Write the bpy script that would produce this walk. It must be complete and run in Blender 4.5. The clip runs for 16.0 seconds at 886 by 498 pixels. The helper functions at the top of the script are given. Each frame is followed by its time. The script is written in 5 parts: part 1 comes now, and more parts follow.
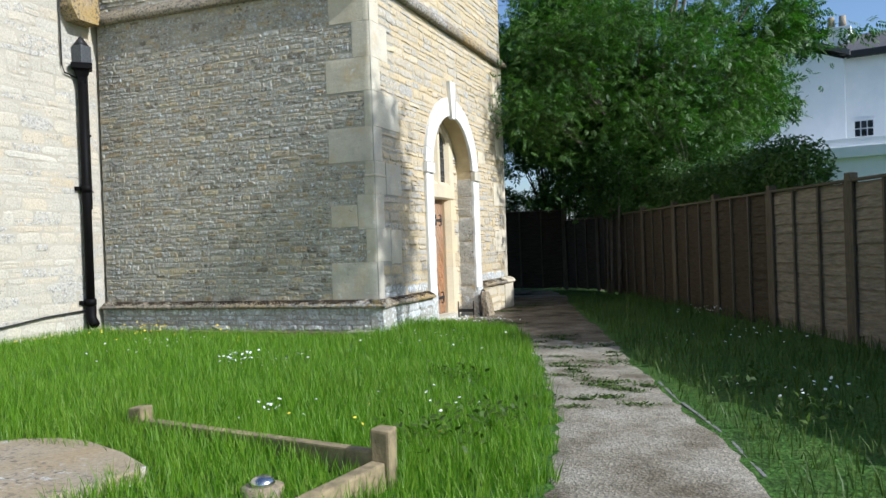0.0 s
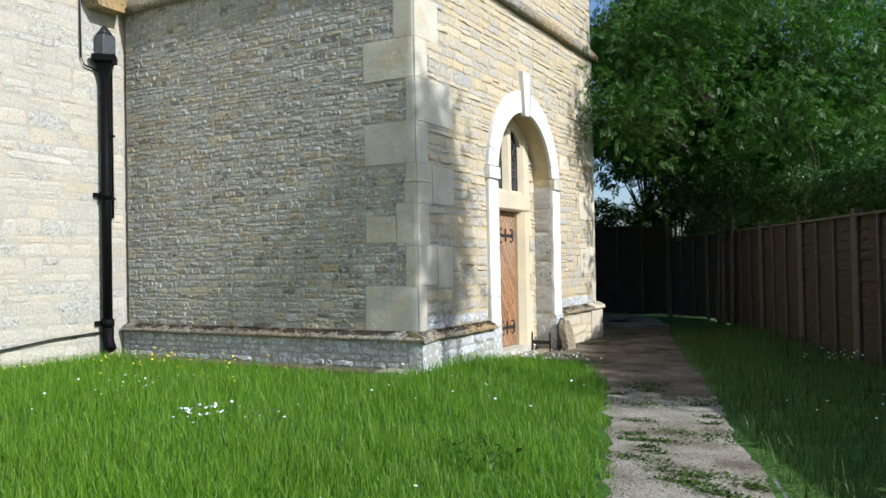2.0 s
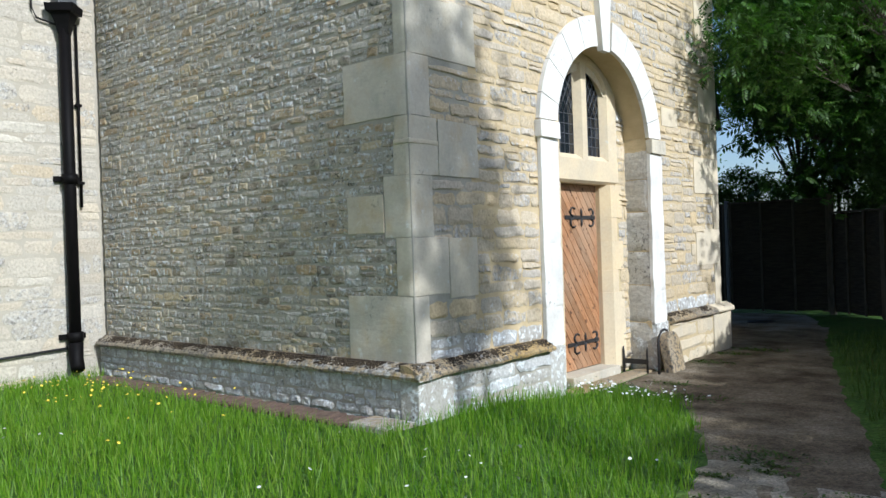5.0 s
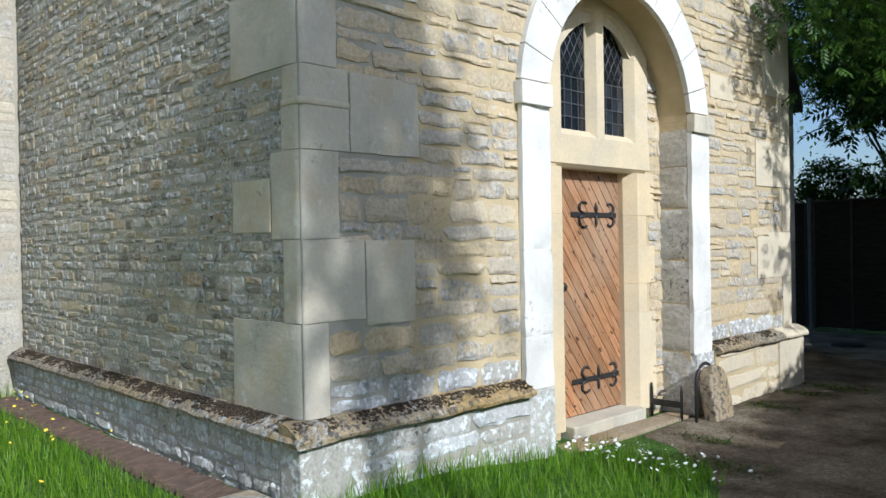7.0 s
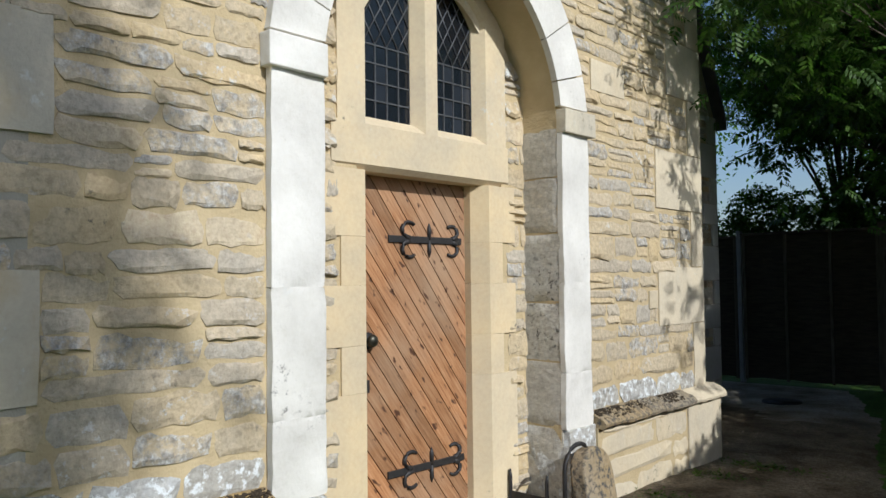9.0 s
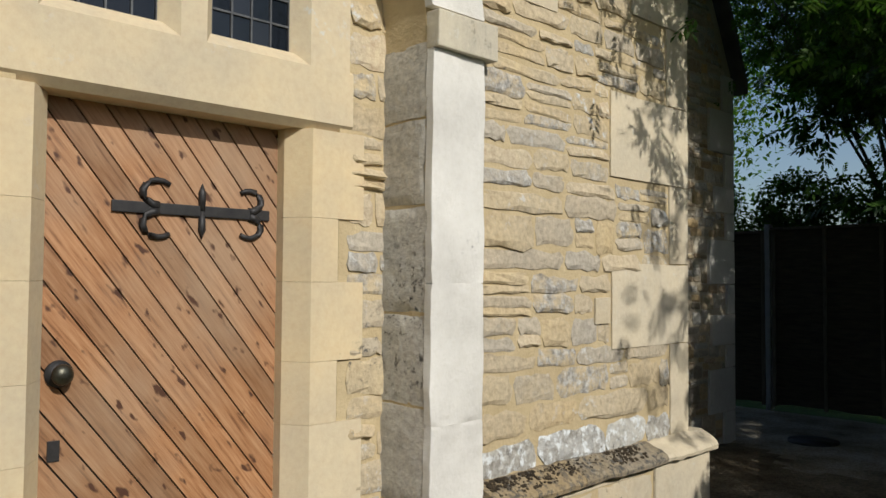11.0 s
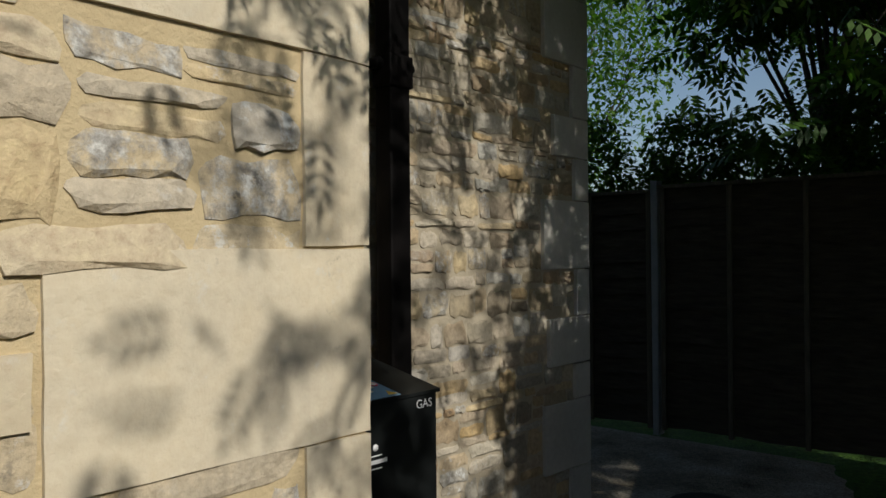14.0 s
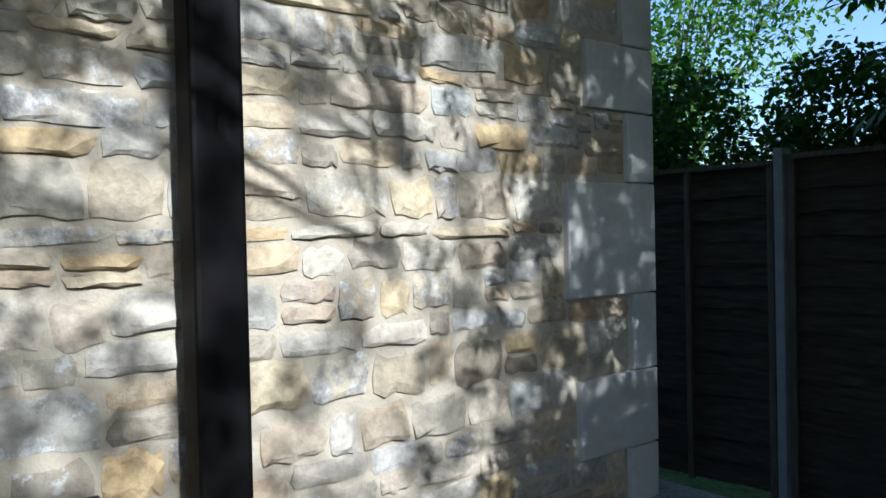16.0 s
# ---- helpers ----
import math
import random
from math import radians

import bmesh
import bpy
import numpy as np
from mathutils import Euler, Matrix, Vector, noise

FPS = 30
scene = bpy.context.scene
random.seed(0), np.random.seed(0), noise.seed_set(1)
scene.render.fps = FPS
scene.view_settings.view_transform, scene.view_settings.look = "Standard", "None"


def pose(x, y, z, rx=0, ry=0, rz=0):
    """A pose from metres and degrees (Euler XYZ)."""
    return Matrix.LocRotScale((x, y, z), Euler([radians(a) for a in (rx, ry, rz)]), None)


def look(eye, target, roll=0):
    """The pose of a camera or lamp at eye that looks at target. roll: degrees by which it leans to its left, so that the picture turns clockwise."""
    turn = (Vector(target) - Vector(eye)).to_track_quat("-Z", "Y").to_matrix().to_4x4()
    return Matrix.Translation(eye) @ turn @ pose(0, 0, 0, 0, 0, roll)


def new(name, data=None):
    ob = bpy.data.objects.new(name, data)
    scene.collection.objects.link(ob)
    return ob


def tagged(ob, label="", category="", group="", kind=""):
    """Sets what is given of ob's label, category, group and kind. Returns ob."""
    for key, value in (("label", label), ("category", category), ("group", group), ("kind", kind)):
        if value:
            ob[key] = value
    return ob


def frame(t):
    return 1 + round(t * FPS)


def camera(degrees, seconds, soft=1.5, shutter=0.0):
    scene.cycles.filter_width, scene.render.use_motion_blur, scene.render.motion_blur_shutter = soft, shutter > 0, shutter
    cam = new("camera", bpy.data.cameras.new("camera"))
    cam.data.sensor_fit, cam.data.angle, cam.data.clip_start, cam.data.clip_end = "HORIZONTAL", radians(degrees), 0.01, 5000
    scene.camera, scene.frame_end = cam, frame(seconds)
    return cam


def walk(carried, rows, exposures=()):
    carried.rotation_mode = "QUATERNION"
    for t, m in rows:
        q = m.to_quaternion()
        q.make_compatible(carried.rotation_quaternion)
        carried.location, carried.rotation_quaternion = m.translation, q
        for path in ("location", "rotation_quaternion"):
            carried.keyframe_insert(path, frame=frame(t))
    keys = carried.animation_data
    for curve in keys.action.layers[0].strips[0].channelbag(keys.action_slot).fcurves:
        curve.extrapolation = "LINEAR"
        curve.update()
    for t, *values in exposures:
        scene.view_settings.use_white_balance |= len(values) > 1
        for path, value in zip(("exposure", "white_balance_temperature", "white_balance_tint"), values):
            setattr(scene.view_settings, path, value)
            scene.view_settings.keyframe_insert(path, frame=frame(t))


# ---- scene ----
cam = camera(58.4, 16.0)
PATH = [
    (0, (4.597, -9.612, 1.119), (3.879, -7.746, 1.108), -2.1),
    (0.5, (4.567, -9.108, 1.133), (3.794, -7.263, 1.139), -1.8),
    (1, (4.524, -8.544, 1.161), (3.686, -6.728, 1.18), -1.4),
    (1.5, (4.484, -8.025, 1.184), (3.581, -6.241, 1.209), -1.2),
    (2, (4.432, -7.488, 1.184), (3.46, -5.741, 1.215), -1.1),
    (2.5, (4.373, -6.994, 1.196), (3.336, -5.284, 1.226), -1.1),
    (3, (4.309, -6.46, 1.181), (3.199, -4.796, 1.216), -1.1),
    (3.2, (4.258, -6.24, 1.164), (3.124, -4.593, 1.205), -1.1),
    (5.3, (3.862, -4.074, 1.303), (2.555, -2.56, 1.288), -1.6),
    (5.5, (3.804, -3.84, 1.309), (2.482, -2.339, 1.294), -1.2),
    (6, (3.728, -3.35, 1.323), (2.363, -1.888, 1.299), -1.1),
    (6.5, (3.643, -2.879, 1.33), (2.229, -1.464, 1.305), -1.0),
    (7, (3.446, -2.367, 1.32), (2.004, -0.981, 1.309), -1.0),
    (7.5, (3.305, -1.828, 1.323), (1.856, -0.45, 1.327), -0.6),
    (8, (3.117, -1.291, 1.293), (1.71, 0.13, 1.339), -1.0),
    (8.5, (3.013, -0.839, 1.296), (1.646, 0.619, 1.372), -0.8),
    (8.7, (2.979, -0.648, 1.293), (1.623, 0.819, 1.377), -0.8),
    (10.8, (2.435, 1.503, 1.307), (0.989, 2.883, 1.363), 0.4),
    (11, (2.39, 1.705, 1.292), (0.942, 3.083, 1.37), 0.4),
    (11.5, (2.271, 2.175, 1.315), (0.841, 3.57, 1.396), 0.6),
    (12, (2.074, 2.659, 1.335), (0.698, 4.109, 1.401), 0.5),
    (12.5, (1.955, 3.165, 1.329), (0.586, 4.622, 1.375), 0.4),
    (13, (1.79, 3.673, 1.338), (0.447, 5.155, 1.37), 0.6),
    (13.5, (1.621, 4.142, 1.367), (0.298, 5.642, 1.376), 0.6),
    (14, (1.44, 4.639, 1.375), (0.106, 6.129, 1.384), -0.5),
    (14.5, (1.257, 5.054, 1.431), (-0.091, 6.532, 1.438), -0.2),
    (15, (1.159, 5.404, 1.427), (-0.264, 6.809, 1.433), -1.3),
    (15.5, (0.908, 5.907, 1.47), (-0.607, 7.213, 1.473), -1.1),
    (16, (0.697, 6.349, 1.503), (-0.861, 7.603, 1.466), -1.3),
]
EXPOSURES = [(0, 0.35, 5400, 10), (3, 0.27, 5400, 10), (6.5, 0.13, 5350, 10), (8.5, -0.1, 5550, 10), (11, -0.38, 6150, 10), (12, -0.35, 6200, 10), (13, -0.52, 6750, 10), (13.6, -0.4, 6700, 10), (14, -0.4, 6250, 10), (14.5, -0.25, 5950, 10), (15, -0.3, 5650, 10), (15.5, 0.3, 5450, 10), (16, 0.95, 5100, 10)]
walk(cam, [(t, look(eye, target, roll)) for t, eye, target, roll in PATH], EXPOSURES)

# ---- world, sun and exposure ----
SUN_ELEV = radians(34)
SUN_FROM = Vector((math.cos(SUN_ELEV) * 0.99, -0.14 * math.cos(SUN_ELEV), math.sin(SUN_ELEV)))
world = bpy.data.worlds.new("world")
scene.world = world
world.use_nodes = True
wn = world.node_tree
sky = wn.nodes.new("ShaderNodeTexSky")
sky.sky_type = "NISHITA"
sky.sun_disc = False
sky.sun_elevation = SUN_ELEV
sky.sun_rotation = math.atan2(SUN_FROM.x, SUN_FROM.y)
sky.altitude, sky.air_density, sky.dust_density, sky.ozone_density = 50, 1.0, 1.4, 1.0
wn.links.new(sky.outputs[0], wn.nodes["Background"].inputs[0])
wn.nodes["Background"].inputs[1].default_value = 0.11
sun_data = bpy.data.lights.new("sun", "SUN")
sun_data.energy, sun_data.angle, sun_data.color = 4.4, radians(0.6), (1.0, 0.93, 0.82)
sun = new("sun", sun_data)
sun.matrix_world = look(SUN_FROM * 60, (0, 0, 0))

# ---- materials ----


def shader(name):
    m = bpy.data.materials.new(name)
    m.use_nodes = True
    return m, m.node_tree, m.node_tree.nodes["Principled BSDF"]


def nd(t, kind, **inputs):
    n = t.nodes.new(kind)
    for k, v in inputs.items():
        n.inputs[k].default_value = v
    return n


def noise_at(t, scale, detail=4.0, rough=0.55, stretch=(1, 1, 1), local=False):
    """Noise in world metres (or in the thing's own metres), stretched along the axes."""
    if local:
        src = t.nodes.new("ShaderNodeTexCoord").outputs["Object"]
    else:
        src = t.nodes.new("ShaderNodeNewGeometry").outputs["Position"]
    mp = t.nodes.new("ShaderNodeMapping")
    mp.inputs["Scale"].default_value = stretch
    t.links.new(src, mp.inputs["Vector"])
    n = nd(t, "ShaderNodeTexNoise", Scale=scale, Detail=detail, Roughness=rough)
    t.links.new(mp.outputs[0], n.inputs["Vector"])
    return n.outputs["Fac"]


def ramp(t, fac, stops):
    r = t.nodes.new("ShaderNodeValToRGB")
    e = r.color_ramp.elements
    while len(e) < len(stops):
        e.new(0.5)
    for el, (p, c) in zip(e, stops):
        el.position = p
        el.color = (*c, 1) if len(c) == 3 else c
    t.links.new(fac, r.inputs[0])
    return r.outputs[0]


def mix(t, fac, a, b, blend="MIX"):
    m = t.nodes.new("ShaderNodeMix")
    m.data_type, m.blend_type = "RGBA", blend
    for sock, v in ((m.inputs[0], fac), (m.inputs[6], a), (m.inputs[7], b)):
        if isinstance(v, (int, float)):
            sock.default_value = v
        elif isinstance(v, tuple):
            sock.default_value = (*v, 1)
        else:
            t.links.new(v, sock)
    return m.outputs[2]


def step(t, fac, lo, hi):
    m = t.nodes.new("ShaderNodeMapRange")
    m.inputs["From Min"].default_value, m.inputs["From Max"].default_value = lo, hi
    t.links.new(fac, m.inputs["Value"])
    return m.outputs[0]


def bump(t, bsdf, fac, dist, strength=1.0, under=None):
    b = nd(t, "ShaderNodeBump", Distance=dist, Strength=strength)
    t.links.new(fac, b.inputs["Height"])
    if under is not None:
        t.links.new(under, b.inputs["Normal"])
    t.links.new(b.outputs[0], bsdf.inputs["Normal"])
    return b.outputs[0]


def each(t):
    """A random number for each piece, single or joined."""
    a = t.nodes.new("ShaderNodeObjectInfo").outputs["Random"]
    b = t.nodes.new("ShaderNodeNewGeometry").outputs["Random Per Island"]
    s = t.nodes.new("ShaderNodeMath")
    s.operation = "ADD"
    t.links.new(a, s.inputs[0]), t.links.new(b, s.inputs[1])
    f = t.nodes.new("ShaderNodeMath")
    f.operation = "FRACT"
    t.links.new(s.outputs[0], f.inputs[0])
    return f.outputs[0]


def stone_mat(name, tones, lichen=0.4, dark=0.3, grain=0.006, rough=0.9, pale_col=(0.61, 0.625, 0.61), stain=0.0, zone=1.3, flat=0.5):
    """Weathered limestone: tones from piece to piece, pale and dark lichen, pitted relief."""
    m, t, b = shader(name)
    n = len(tones)
    col = ramp(t, each(t), [(i / max(n - 1, 1), c) for i, c in enumerate(tones)])
    cloud = noise_at(t, 2.2, 5)
    col = mix(t, step(t, cloud, 0.35, 0.75), col, mix(t, flat, col, (0.36, 0.34, 0.30)))
    fine = noise_at(t, 38, 6, 0.65)
    col = mix(t, 0.45 if grain > 0.003 else 0.16, col, ramp(t, fine, [(0.25, (0.16, 0.15, 0.13)), (0.5, (0.5, 0.5, 0.5)), (0.8, (0.85, 0.83, 0.78))]), "OVERLAY")
    spots = noise_at(t, 17, 7, 0.7)
    where = noise_at(t, zone, 3)
    pale = t.nodes.new("ShaderNodeMath")
    pale.operation = "MULTIPLY"
    t.links.new(step(t, spots, 0.57 - 0.05 * lichen, 0.65 - 0.05 * lichen), pale.inputs[0])
    t.links.new(step(t, where, 0.62 - lichen * 0.35, 0.72 - lichen * 0.2), pale.inputs[1])
    crust = t.nodes.new("ShaderNodeMath")
    crust.operation, crust.inputs[1].default_value = "MULTIPLY", 7.31
    t.links.new(each(t), crust.inputs[0])
    part_of = t.nodes.new("ShaderNodeMath")
    part_of.operation = "FRACT"
    t.links.new(crust.outputs[0], part_of.inputs[0])
    grey = t.nodes.new("ShaderNodeMath")
    grey.operation = "MULTIPLY"
    t.links.new(step(t, part_of.outputs[0], 0.9 - lichen * 0.5, 0.95 - lichen * 0.4), grey.inputs[0])
    t.links.new(step(t, noise_at(t, 14, 7, 0.72), 0.42, 0.58), grey.inputs[1])
    if lichen > 0.05:
        col = mix(t, grey.outputs[0], col, ramp(t, noise_at(t, 30, 6, 0.7), [(0.33, (0.19, 0.17, 0.14)), (0.5, (0.36, 0.345, 0.31)), (0.66, (0.66, 0.65, 0.60))]))
    if stain:
        # ochre and grey-green staining in soft patches
        col = mix(t, step(t, noise_at(t, 3.1, 5, 0.6, (1, 1, 0.7)), 0.52, 0.78), col, mix(t, stain, col, (0.52, 0.39, 0.20)))
        col = mix(t, step(t, noise_at(t, 4.3, 6, 0.65, (1, 1, 0.6)), 0.55, 0.72), col, mix(t, stain * 0.4, col, (0.27, 0.28, 0.24)))
        col = mix(t, step(t, noise_at(t, 11, 7, 0.7), 0.60, 0.68), col, mix(t, stain, col, (0.66, 0.66, 0.62)))
    col = mix(t, pale.outputs[0], col, pale_col)
    spots2 = noise_at(t, 24, 7, 0.7)
    where2 = noise_at(t, 1.9, 3)
    black = t.nodes.new("ShaderNodeMath")
    black.operation = "MULTIPLY"
    t.links.new(step(t, spots2, 0.58 - 0.06 * dark, 0.67 - 0.06 * dark), black.inputs[0])
    t.links.new(step(t, where2, 0.66 - dark * 0.3, 0.76 - dark * 0.2), black.inputs[1])
    col = mix(t, black.outputs[0], col, (0.10, 0.095, 0.085))
    t.links.new(col, b.inputs["Base Color"])
    b.inputs["Roughness"].default_value = rough
    b.inputs["Specular IOR Level"].default_value = 0.25
    n1 = bump(t, b, noise_at(t, 14, 6, 0.6), grain * 2.2)
    bump(t, b, noise_at(t, 90, 4, 0.7), grain * 0.5, 1.0, n1)
    return m


def plain_mat(name, lo, hi, scale=8, rough=0.6, metal=0.0, relief=0.001, stretch=(1, 1, 1), local=False, relief_scale=None, spec=0.5):
    """A surface between two tones, with relief."""
    m, t, b = shader(name)
    f = noise_at(t, scale, 6, 0.6, stretch, local)
    t.links.new(ramp(t, f, [(0.3, lo), (0.7, hi)]), b.inputs["Base Color"])
    b.inputs["Roughness"].default_value, b.inputs["Metallic"].default_value = rough, metal
    b.inputs["Specular IOR Level"].default_value = spec
    if relief:
        bump(t, b, noise_at(t, relief_scale or scale * 5, 5, 0.6, stretch, local), relief)
    return m


GREY_TONES = [(0.38, 0.31, 0.20), (0.48, 0.42, 0.31), (0.33, 0.31, 0.26), (0.52, 0.43, 0.27), (0.20, 0.17, 0.12), (0.52, 0.49, 0.42), (0.40, 0.30, 0.17), (0.44, 0.39, 0.29)]
WARM_TONES = [(0.55, 0.43, 0.25), (0.57, 0.46, 0.28), (0.48, 0.41, 0.30), (0.56, 0.44, 0.25), (0.44, 0.40, 0.33), (0.60, 0.50, 0.34), (0.52, 0.41, 0.24)]
NEW_TONES = [(0.46, 0.38, 0.26), (0.33, 0.22, 0.11), (0.54, 0.48, 0.37), (0.23, 0.19, 0.13), (0.58, 0.46, 0.26), (0.44, 0.43, 0.38), (0.32, 0.28, 0.20), (0.52, 0.36, 0.15), (0.48, 0.45, 0.39)]
M_GREY = stone_mat("grey_rubble", GREY_TONES, 0.9, 0.75, 0.008, pale_col=(0.58, 0.61, 0.62), zone=0.5, flat=0.2)
M_WARM = stone_mat("warm_rubble", WARM_TONES, 0.34, 0.35)
M_NEWST = stone_mat("new_rubble", NEW_TONES, 0.15, 0.1)
M_NAVE = stone_mat("nave_rubble", [(0.50, 0.43, 0.32), (0.54, 0.49, 0.39), (0.46, 0.42, 0.34), (0.56, 0.52, 0.43), (0.52, 0.43, 0.29)], 0.35, 0.35, 0.005, pale_col=(0.66, 0.62, 0.53), zone=0.7)
M_PLINTH = stone_mat("plinth_rubble", [(0.46, 0.46, 0.44), (0.53, 0.54, 0.53), (0.40, 0.38, 0.33), (0.56, 0.55, 0.50)], 1.1, 0.6, pale_col=(0.76, 0.79, 0.79))
M_QUOIN = stone_mat("dressed_limestone", [(0.64, 0.57, 0.43), (0.57, 0.53, 0.42), (0.66, 0.58, 0.42), (0.60, 0.55, 0.45)], 0.05, 0.3, 0.0028, stain=0.8)
M_QUOIN_W = stone_mat("dressed_limestone_yellow", [(0.68, 0.58, 0.40), (0.65, 0.55, 0.37), (0.71, 0.62, 0.45)], 0.05, 0.3, 0.0028, stain=0.35)
M_QUOIN_N = stone_mat("sawn_limestone", [(0.60, 0.58, 0.52), (0.56, 0.55, 0.50), (0.63, 0.60, 0.53)], 0.0, 0.0, 0.0012)
M_LEDGE = stone_mat("mossy_ledge", [(0.40, 0.27, 0.09), (0.27, 0.21, 0.12), (0.30, 0.25, 0.17), (0.36, 0.26, 0.12)], 0.15, 1.4, 0.008)
M_WHITE = stone_mat("limewashed_stone", [(0.83, 0.81, 0.75), (0.80, 0.78, 0.71)], 0.0, 0.2, 0.0028)
M_REVEAL = stone_mat("old_limewash_reveal", [(0.60, 0.57, 0.50), (0.54, 0.52, 0.46), (0.50, 0.47, 0.40)], 0.05, 0.6, 0.006)
M_FRAME = stone_mat("ochre_freestone", [(0.69, 0.54, 0.31), (0.72, 0.61, 0.41)], 0.0, 0.02, 0.0012)
M_MORTAR = plain_mat("lime_mortar", (0.48, 0.38, 0.22), (0.59, 0.48, 0.29), 5, 0.95, relief=0.006, relief_scale=60, spec=0.2)
M_MORTAR_P = plain_mat("pale_mortar", (0.40, 0.36, 0.28), (0.48, 0.44, 0.36), 3, 0.95, relief=0.006, relief_scale=60, spec=0.2)
M_MORTAR_G = plain_mat("grey_mortar", (0.33, 0.31, 0.26), (0.45, 0.42, 0.34), 5, 0.95, relief=0.006, relief_scale=60, spec=0.2)
M_MORTAR_N = plain_mat("new_mortar", (0.40, 0.345, 0.25), (0.49, 0.43, 0.32), 5, 0.95, relief=0.006, relief_scale=60, spec=0.2)
M_IRON = plain_mat("black_iron", (0.012, 0.012, 0.013), (0.03, 0.028, 0.027), 30, 0.55, relief=0.001, relief_scale=120)
M_PIPE = plain_mat("black_pipe_paint", (0.003, 0.003, 0.003), (0.006, 0.005, 0.005), 12, 0.6, relief=0.0006, spec=0.1)
M_PLASTIC = plain_mat("black_plastic", (0.008, 0.010, 0.010), (0.014, 0.016, 0.016), 9, 0.5, relief=0.0003, relief_scale=200, spec=0.2)
M_BRASS = plain_mat("dull_bronze", (0.05, 0.045, 0.03), (0.10, 0.10, 0.08), 40, 0.4, 0.8, 0.0005)
M_LEAD = plain_mat("lead", (0.06, 0.065, 0.07), (0.12, 0.125, 0.13), 40, 0.5, 0.3, 0.0005)
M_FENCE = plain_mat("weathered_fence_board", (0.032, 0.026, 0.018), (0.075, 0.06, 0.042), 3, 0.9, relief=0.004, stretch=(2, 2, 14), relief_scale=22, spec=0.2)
M_FENCE_PALE = plain_mat("pale_fence_board", (0.12, 0.105, 0.08), (0.26, 0.23, 0.18), 3, 0.9, relief=0.004, stretch=(2, 2, 14), relief_scale=22, spec=0.2)
M_POST = plain_mat("fence_post", (0.07, 0.06, 0.042), (0.13, 0.11, 0.08), 4, 0.9, relief=0.003, stretch=(12, 12, 1.5), relief_scale=18, spec=0.2)
M_GALV = plain_mat("concrete_post", (0.20, 0.21, 0.21), (0.28, 0.29, 0.29), 10, 0.8, relief=0.001)
M_MOSS = plain_mat("dead_moss", (0.022, 0.018, 0.013), (0.085, 0.064, 0.04), 30, 0.95, relief=0.003, spec=0.2)
M_BRICK = plain_mat("drain_brick", (0.085, 0.055, 0.04), (0.18, 0.12, 0.085), 16, 0.9, relief=0.004, relief_scale=70)
M_TIMBER = plain_mat("old_kerb_stone", (0.14, 0.11, 0.06), (0.36, 0.28, 0.15), 11, 0.9, relief=0.004, relief_scale=50)
M_SLAB = stone_mat("lichened_slab", [(0.31, 0.23, 0.12), (0.36, 0.28, 0.17)], 0.25, 0.8, 0.006)
M_STEEL = plain_mat("steel_vase", (0.5, 0.5, 0.5), (0.65, 0.65, 0.65), 30, 0.25, 1.0, 0.0003)
M_HOUSE = plain_mat("white_render", (0.76, 0.78, 0.78), (0.84, 0.84, 0.83), 2, 0.85, relief=0.002)
M_ROOF = plain_mat("slate", (0.07, 0.065, 0.065), (0.13, 0.12, 0.115), 6, 0.75, relief=0.004)
M_DARK = plain_mat("dark_interior", (0.012, 0.012, 0.014), (0.03, 0.03, 0.03), 4, 0.9)
M_EDGE = plain_mat("path_edging", (0.13, 0.125, 0.11), (0.27, 0.27, 0.25), 12, 0.85, relief=0.002)
M_SIGN = plain_mat("sign_pale_blue", (0.17, 0.35, 0.57), (0.25, 0.45, 0.67), 14, 0.25, relief=0)
M_RED = plain_mat("sign_red", (0.62, 0.06, 0.12), (0.68, 0.08, 0.14), 14, 0.4, relief=0)
M_BLUE = plain_mat("sign_blue", (0.05, 0.12, 0.35), (0.06, 0.14, 0.4), 14, 0.4, relief=0)
M_YELL = plain_mat("sign_yellow", (0.75, 0.55, 0.03), (0.8, 0.6, 0.04), 14, 0.4, relief=0)
M_PRINT = plain_mat("white_print", (0.72, 0.74, 0.74), (0.8, 0.8, 0.8), 14, 0.4, relief=0)
M_PETAL = plain_mat("white_petals", (0.75, 0.76, 0.72), (0.85, 0.85, 0.82), 20, 0.7, relief=0)
M_YPETAL = plain_mat("yellow_petals", (0.75, 0.55, 0.03), (0.85, 0.68, 0.06), 20, 0.7, relief=0)


def leaf_mat(name, tones, trans=0.35):
    m, t, b = shader(name)
    col = ramp(t, each(t), [(i / (len(tones) - 1), c) for i, c in enumerate(tones)])
    t.links.new(mix(t, step(t, noise_at(t, 0.7, 3), 0.3, 0.7), col, mix(t, 0.35, col, (0.16, 0.20, 0.03))), b.inputs["Base Color"])
    b.inputs["Roughness"].default_value = 0.5
    b.inputs["Specular IOR Level"].default_value = 0.35
    tr = t.nodes.new("ShaderNodeBsdfTranslucent")
    t.links.new(mix(t, 1.0, col, (0.9, 1.25, 0.35), "MULTIPLY"), tr.inputs["Color"])
    ms = t.nodes.new("ShaderNodeMixShader")
    ms.inputs[0].default_value = trans
    t.links.new(b.outputs[0], ms.inputs[1]), t.links.new(tr.outputs[0], ms.inputs[2])
    t.links.new(ms.outputs[0], t.nodes["Material Output"].inputs["Surface"])
    return m


